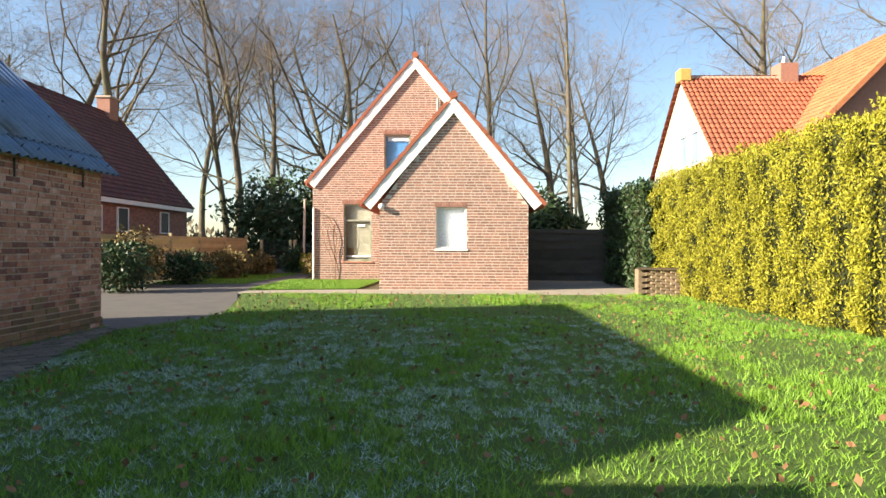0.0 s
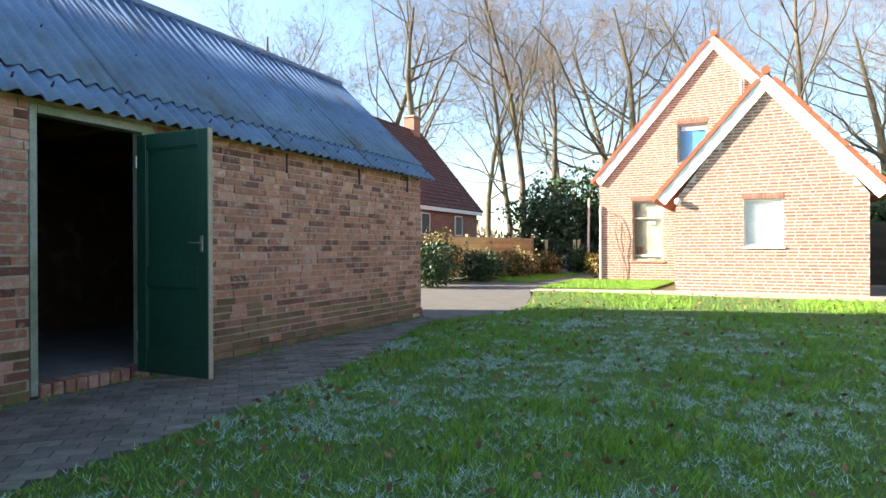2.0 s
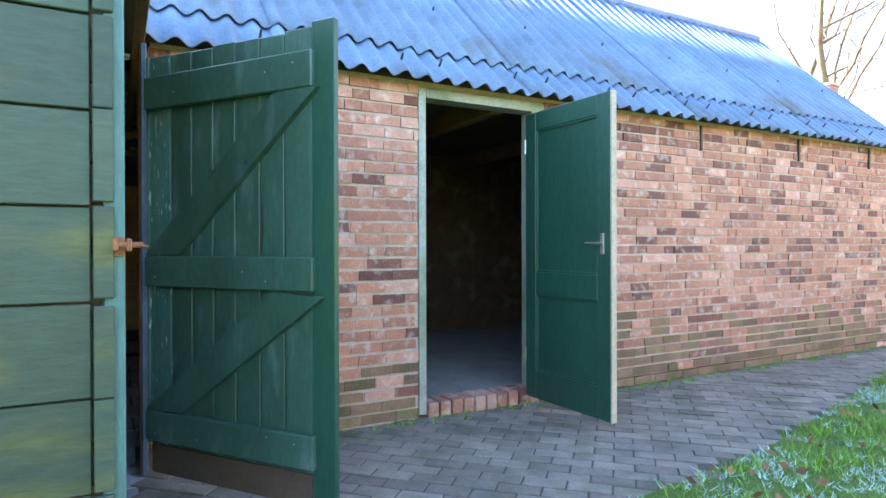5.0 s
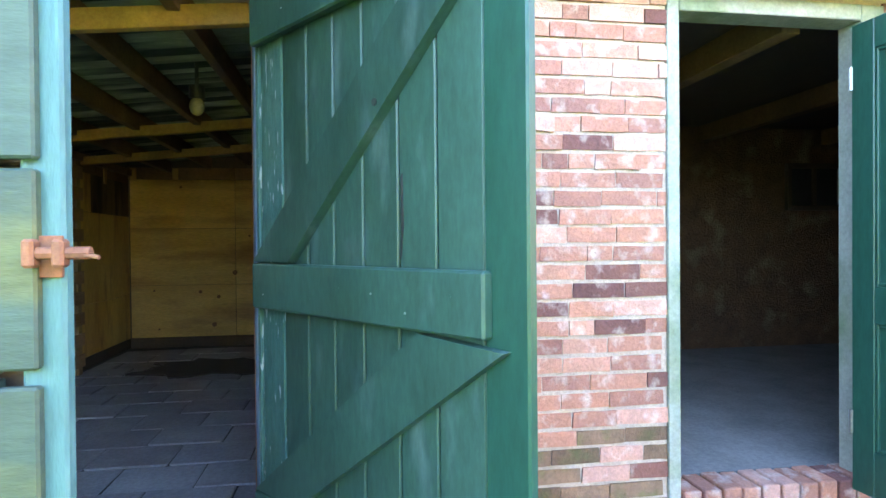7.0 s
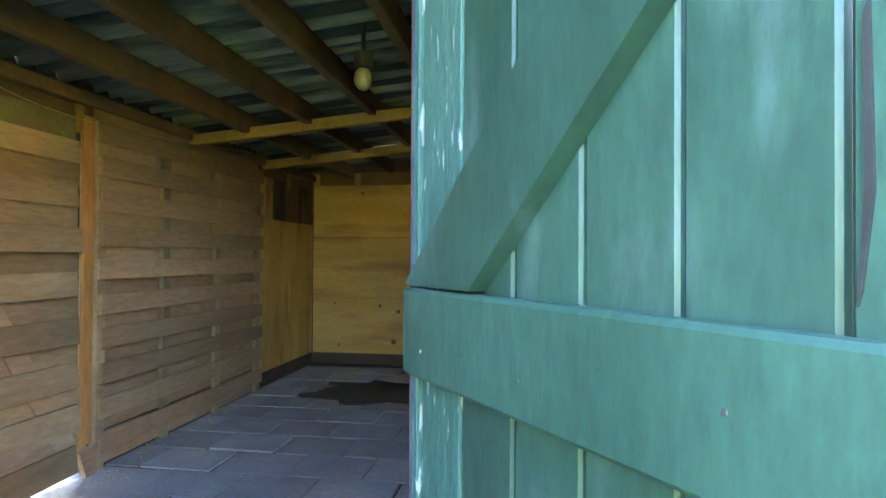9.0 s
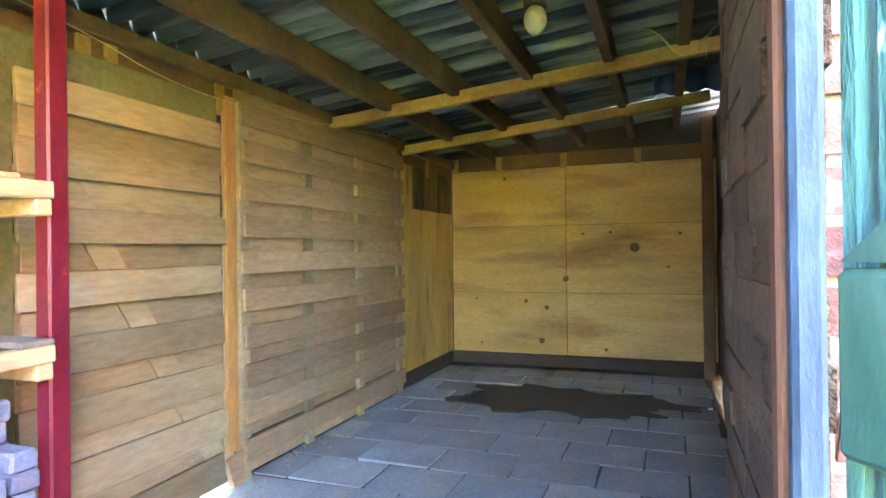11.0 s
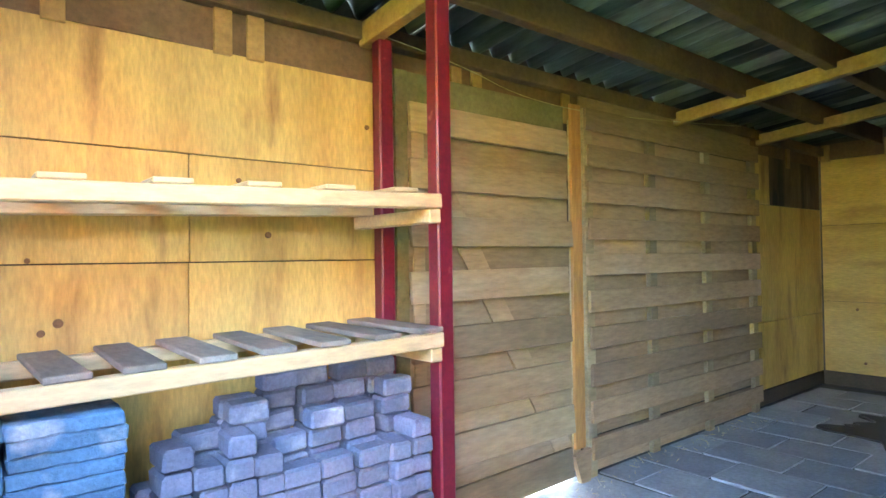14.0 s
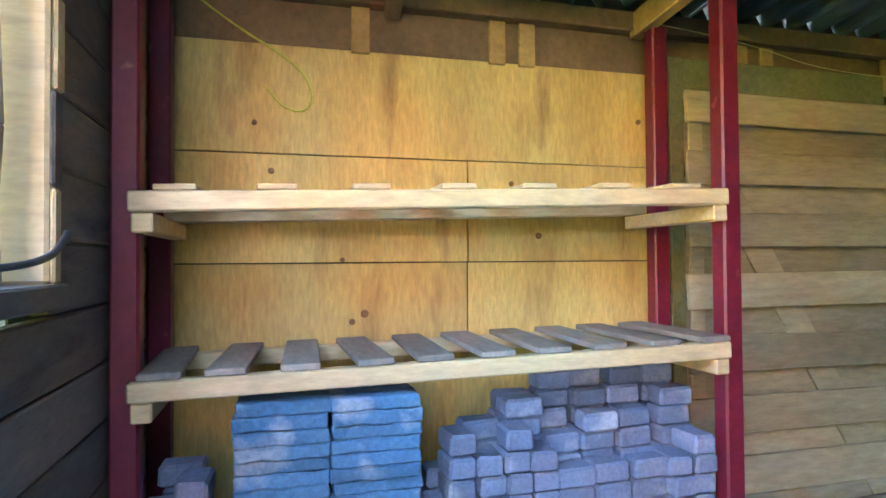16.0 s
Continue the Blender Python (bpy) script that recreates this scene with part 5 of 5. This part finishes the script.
def grow(r, p, d, rad, length, level, out, spec):
    seg = (7, 7, 5, 3, 2)[level]
    pts, radii = [p], [rad]
    for i in range(seg):
        wob = (0.07, 0.22, 0.26, 0.28, 0.3)[level]
        lift = (0.0, 0.10, 0.07, 0.03, 0.0)[level]
        d = (d + Vector((r.gauss(0, wob), r.gauss(0, wob), r.gauss(0, wob * 0.7) + lift))).normalized()
        p = p + d * (length / seg)
        pts.append(p)
        radii.append(max(rad * (1 - 0.82 * (i + 1) / seg), 0.004))
    vs, fs = out[0] if level == 0 else out[1] if level < 3 else out[2]
    tube(vs, fs, pts, radii, (8, 5, 4, 3, 3)[level])
    if level == spec["levels"]:
        return
    n = spec["kids"][level]
    for k in range(n):
        f_ = spec["base"] + (0.98 - spec["base"]) * (k + r.random()) / n if level == 0 else 0.18 + 0.8 * (k + r.random()) / n
        x = min(f_ * seg, seg - 1e-3)
        i = int(x)
        q = pts[i].lerp(pts[i + 1], x - i)
        ax = (pts[i + 1] - pts[i]).normalized()
        side = ax.cross(Vector((r.gauss(0, 1), r.gauss(0, 1), r.gauss(0, 1)))).normalized()
        ang = radians(r.uniform(*spec["angle"]))
        nd = (ax * math.cos(ang) + side * math.sin(ang)).normalized()
        rr = radii[i] + (radii[i + 1] - radii[i]) * (x - i)
        ln = length * r.uniform(*spec["ratio"][level]) * (1.1 - 0.5 * f_)
        grow(r, q, nd, max(rr * r.uniform(0.34, 0.52), 0.005), ln, level + 1, out, spec)


SPECS = {
    "oak": dict(levels=4, kids=(12, 10, 8, 6), base=0.28, angle=(35, 72), ratio=((0.5, 0.8), (0.4, 0.65), (0.35, 0.6), (0.4, 0.6))),
    "lime": dict(levels=4, kids=(14, 9, 7, 6), base=0.25, angle=(26, 58), ratio=((0.42, 0.68), (0.4, 0.62), (0.4, 0.6), (0.4, 0.6))),
    "slim": dict(levels=4, kids=(18, 5, 4, 3), base=0.3, angle=(35, 65), ratio=((0.14, 0.26), (0.4, 0.6), (0.4, 0.6), (0.4, 0.6))),
}


def tree(kind_, x, y, h, rad, seed, label):
    out = [([], []), ([], []), ([], [])]
    r = random.Random(seed)
    grow(r, Vector((0, 0, -0.1)), Vector((r.gauss(0, 0.03), r.gauss(0, 0.03), 1)).normalized(), rad, h, 0, out, SPECS[kind_])
    t = thing("tree", label, "tree", (x, y, 0), "bare trees")
    part("trunk", out[0], M_BARK, t, smooth=True)
    part("branching", out[1], M_BARK, t, smooth=True)
    part("crown", out[2], M_TWIG, t, "fine bare twigs")
    return t


OAK, LIME, SLIM = "large bare spreading oak behind the houses", "tall bare tree with steep branches", "slender bare tree with short side branches"
protos = [tree("oak", -19, 33, 20, 0.5, 1, OAK), tree("lime", -9.6, 32, 20, 0.3, 2, LIME), tree("oak", -1.6, 33, 20, 0.42, 3, OAK),
          tree("slim", 12.3, 27, 22, 0.18, 4, SLIM), tree("oak", 27, 34, 18, 0.5, 5, OAK), tree("lime", 8.4, 36, 21, 0.28, 6, LIME)]
rt = random.Random(5)
for k, x, y, s in ((1, -7.4, 34, 0.95), (2, -27, 38, 1.1), (1, 3.2, 40, 1.0), (5, -13.5, 41, 1.05), (5, 15.5, 38, 0.9), (4, 15, 47, 0.95), (2, 20, 46, 0.9), (1, -18, 47, 1.1),
                   (3, -4.4, 40, 0.95), (3, 6.0, 46, 1.0), (0, -33, 33, 1.0), (2, -6, 52, 1.15), (5, 1, 55, 1.15), (3, -10.5, 48, 1.0), (5, 34, 45, 1.0), (0, 40, 36, 1.0), (3, 18.5, 55, 1.0), (4, -40, 50, 1.1)):
    c = copy_thing(protos[k], pose(x, y, 0, 0, 0, rt.uniform(0, 360)))
    c.scale = (s, s, s)

# far woodland edge
r_ = np.random.default_rng(8)
n_ = 16000
ang = r_.uniform(0, 2 * math.pi, n_)
dist = r_.uniform(75, 120, n_)
hh = r_.random(n_) ** 1.6 * (5 + 3 * np.sin(ang * 9) + 2 * np.sin(ang * 23))
wood = part("far_woods", leaf_cloud(np.stack([np.cos(ang) * dist, np.sin(ang) * dist, np.abs(hh)], 1), 0.5, 9, 3.0, 1.5), mat("winter_wood", (0.13, 0.10, 0.065), (0.09, 0.085, 0.05), 0.9, 0.2, 4, 0.0, per=0.5))
tagged(wood, "brown and green distant winter woodland edge", "woods", kind="stuff")


# ---- grass ----
def inside(px, py, poly):
    c = np.zeros(len(px), bool)
    for (x0, y0), (x1, y1) in zip(poly, poly[1:] + poly[:1]):
        k = ((y0 > py) != (y1 > py)) & (px < (x1 - x0) * (py - y0) / (y1 - y0 + 1e-12) + x0)
        c ^= k
    return c


def blades(x, y, lo, hi, width, seed, lean=0.6):
    r = np.random.default_rng(seed)
    n = len(x)
    a = r.uniform(0, 2 * math.pi, n)
    h = r.uniform(lo, hi, n)
    w = width * r.uniform(0.7, 1.3, n)
    l_ = r.normal(0, lean, (n, 2)) * h[:, None]
    dx, dy = np.cos(a) * w, np.sin(a) * w
    z0 = np.full(n, -0.002)
    v = np.stack([np.stack([x - dx, y - dy, z0], 1), np.stack([x + dx, y + dy, z0], 1), np.stack([x + l_[:, 0], y + l_[:, 1], h], 1)], 1).reshape(-1, 3)
    return v.tolist(), np.arange(3 * n).reshape(-1, 3).tolist()


def lumps(x, y, f, seed):
    r = np.random.default_rng(seed)
    s = np.zeros(len(x))
    for k in range(7):
        t = r.uniform(0, 2 * math.pi)
        ff = f * r.uniform(0.6, 1.7)
        s += np.sin((x * np.cos(t) + y * np.sin(t)) * ff + r.uniform(0, 6.28))
    return s / 2.6


r_ = np.random.default_rng(12)
d_ = 0.6 + 15 * r_.random(330000) ** 1.25
a_ = r_.uniform(0, 2 * math.pi, len(d_))
gx, gy = 4.4 + d_ * np.cos(a_), -8.0 + d_ * np.sin(a_)
ok = inside(gx, gy, LAWN) & (gy > -11)
gx, gy, d_ = gx[ok], gy[ok], d_[ok]
g = part("grass", blades(gx, gy, 0.02, 0.055, 0.0035, 13, 0.7), M_GRASS)
tagged(g, "short green winter grass of the lawn", "grass", kind="stuff")
cx, cy = r_.uniform(0.5, 10.6, 5200), r_.uniform(-10.5, 6, 5200)
ok = inside(cx, cy, LAWN) & (lumps(cx, cy, 2.2, 3) > 0.1)
cx, cy = cx[ok], cy[ok]
tx = np.repeat(cx, 26) + r_.normal(0, 0.04, 26 * len(cx))
ty = np.repeat(cy, 26) + r_.normal(0, 0.04, 26 * len(cy))
ok = inside(tx, ty, LAWN)
g = part("grass_tufts", blades(tx[ok], ty[ok], 0.04, 0.10, 0.004, 14, 0.5), M_GRASS)
tagged(g, "taller tufts of green grass in the lawn", "grass", kind="stuff")
fx, fy = r_.uniform(1.0, 7.4, 300000), r_.uniform(-10.0, 1.5, 300000)
away = np.hypot((fx - 3.6) / 3.4, (fy + 5.0) / 4.6)
ok = inside(fx, fy, LAWN) & (0.5 * lumps(fx, fy, 4, 5) + 0.7 * lumps(fx, fy, 16, 6) + 0.7 * lumps(fx, fy, 41, 7) > 0.14 + 0.5 * away)
ok &= (fy > -9.6 + (fx - 1.76) * 0.348) & (fx < 6.15 + (fy + 8.21) * 0.21) & ((fy < -5.8) | (fx < 5.4 + (fy + 5.65) * 1.36))
g = part("frost", blades(fx[ok], fy[ok], 0.014, 0.036, 0.0032, 15, 1.0), M_FROST)
tagged(g, "white hoar frost on the grass blades", "frost", kind="stuff")
sx, sy = r_.uniform(-0.5, 2.7, 30000), r_.uniform(7.2, 11.9, 30000)
ok = inside(sx, sy, LAWN2)
g = part("grass", blades(sx[ok], sy[ok], 0.03, 0.07, 0.006, 16), M_GRASS)
tagged(g, "short sunlit grass before the house", "grass", kind="stuff")
sx, sy = r_.uniform(-4.2, -1.3, 30000), r_.uniform(9.7, 16.4, 30000)
g = part("grass", blades(sx, sy, 0.03, 0.07, 0.006, 17), M_GRASS)
tagged(g, "grass of the verge before the fence", "grass", kind="stuff")
lx, ly = r_.uniform(0.3, 10.4, 3000), r_.uniform(-10, 6, 3000)
ok = inside(lx, ly, LAWN)
g = part("fallen_leaves", leaf_cloud(np.stack([lx[ok], ly[ok], r_.uniform(0.03, 0.06, ok.sum())], 1), 0.034, 18, 1.5), M_LEAF)
tagged(g, "scattered brown fallen oak leaves on the grass", "leaves", kind="stuff")
lx, ly = np.abs(r_.normal(0.03, 0.07, 260)) + 0.02, r_.uniform(-7.5, 0, 260)
g = part("moss", blades(np.repeat(lx, 5), np.repeat(ly, 5) + r_.normal(0, 0.012, 1300), 0.01, 0.03, 0.006, 19), M_GRASS)
tagged(g, "moss and weeds at the foot of the barn wall", "moss", kind="stuff")

# ---- flagstones of the shed ----
flags = thing("floor_flags", "grey concrete flagstones of the shed floor", "floor", kind="structure")
bm = box(bmesh.new(), -0.5, -0.5, -0.5, 0.5, 0.5, 0.5, 0.02)
flag = part("flagstone", bm, M_SLAB, flags)
flag.location, flag.scale = (1.19, -7.9, -0.03), (0.32, 0.41, 0.05)
k = 0
x = 1.19
while x > X0 + 0.1:
    y = -9.73 - (0.21 if k % 2 else 0.0)
    while y < -7.45:
        ya, y1 = max(y, -9.73), min(y + 0.42, -7.4)
        if not (x > -0.3 and y > -7.75):
            share("flagstone", flag, (x + RNG.uniform(-0.004, 0.004), (ya + y1) / 2, -0.03 + RNG.uniform(-0.007, 0.007)), flags, (RNG.uniform(-0.008, 0.008), RNG.uniform(-0.008, 0.008), RNG.uniform(-0.02, 0.02)), (0.322, y1 - ya - 0.012, 0.05))
        y += 0.42
    x -= 0.335
    k += 1
outline = []
for k in range(64):
    a = 2 * math.pi * k / 64
    r0 = 1 + 0.55 * noise.noise(Vector((math.cos(a) * 2.2, math.sin(a) * 2.2, 3.7))) + 0.25 * noise.noise(Vector((math.cos(a) * 7, math.sin(a) * 7, 1.1)))
    outline.append((-3.6 + 0.40 * r0 * math.cos(a), -8.45 + 0.85 * r0 * math.sin(a)))
tagged(part("damp_patch", prism(outline, 2, -0.012, 0.0075), M_WET), "dark wet patch on the flagstones", "stain", kind="structure")
n_ = 160
g = part("straw", leaf_cloud(np.stack([np.random.default_rng(3).uniform(-3.6, -0.6, n_), -9.66 + np.abs(np.random.default_rng(4).normal(0, 0.09, n_)), np.full(n_, 0.006)], 1), 0.004, 20, 9.0), M_STRAW)
tagged(g, "loose straw and chaff along the foot of the wall", "straw", kind="stuff")

# ---- paver strip, pieces ----
STRIP = [(0.02, -9.4), (1.75, -9.4), (1.7, -6.6), (1.5, -4.6), (0.75, -1.6), (0.38, -0.3), (0.02, 0.0)]
cand = []
ca = math.cos(math.radians(45))
for i in range(-80, 80):
    for j in range(-80, 80):
        u, v = (i + 0.5 * (j % 2)) * 0.212, j * 0.107
        x, y = (u - v) * ca + 0.8, (u + v) * ca - 5.0
        cand.append((x, y))
cx = np.array(cand)
cand = [c for c, k in zip(cand, inside(cx[:, 0], cx[:, 1], STRIP)) if k and not (c[1] < -7.62 and c[0] < 1.36)]
close = [c for c in cand if -7.5 < c[1] < -5.3][:298]
rest = [c for c in cand if c not in set(close)]
g = part("pavers", boxes_mesh([((x, y, -0.02 + RNG.uniform(-0.004, 0.003)), (0.102, 0.049, 0.02), radians(45)) for x, y in rest]), M_PAVER, paving)
g["kind"] = "stuff"
bm = box(bmesh.new(), -0.102, -0.049, -0.02, 0.102, 0.049, 0.02, 0.004)
pv = part("paver", bm, M_PAVER, paving)
pv.location, pv.rotation_euler = (*close[0], -0.02), (0, 0, radians(45))
for x, y in close[1:]:
    share("paver", pv, (x, y, -0.02 + RNG.uniform(-0.004, 0.003)), paving, (0, 0, radians(45) + RNG.uniform(-0.02, 0.02)))

# ---- wall bricks beside the doors ----
kinds, moss_kinds = [], []
for s_ in range(5):
    bm = box(bmesh.new(), -0.022, -1, -1, 0.022, 1, 1)
    bmesh.ops.subdivide_edges(bm, edges=[e for e in bm.edges if abs(e.verts[0].co.y - e.verts[1].co.y) > 1], cuts=2)
    for v in bm.verts:
        o = v.co * 3.1 + Vector((s_ * 7.7, 1, 2))
        v.co += Vector((noise.noise(o) * 0.006 if v.co.x > 0 else 0, noise.noise(o + Vector((4, 4, 4))) * 0.07, noise.noise(o + Vector((8, 1, 3))) * 0.16))
    q = near[s_]
    b_ = part("brick", bm, M_BRICK, wall_b)
    b_.location, b_.scale = (face_x(q), q[0], q[1]), (1, q[2], q[3])
    kinds.append(b_)
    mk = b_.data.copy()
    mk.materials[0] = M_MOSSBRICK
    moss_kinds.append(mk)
for n_, q in enumerate(near[5:]):
    o = share("brick", kinds[n_ % 5], (face_x(q), q[0], q[1]), wall_b, (RNG.uniform(-0.008, 0.008), 0, RNG.uniform(-0.01, 0.01)), (1, q[2], q[3]))
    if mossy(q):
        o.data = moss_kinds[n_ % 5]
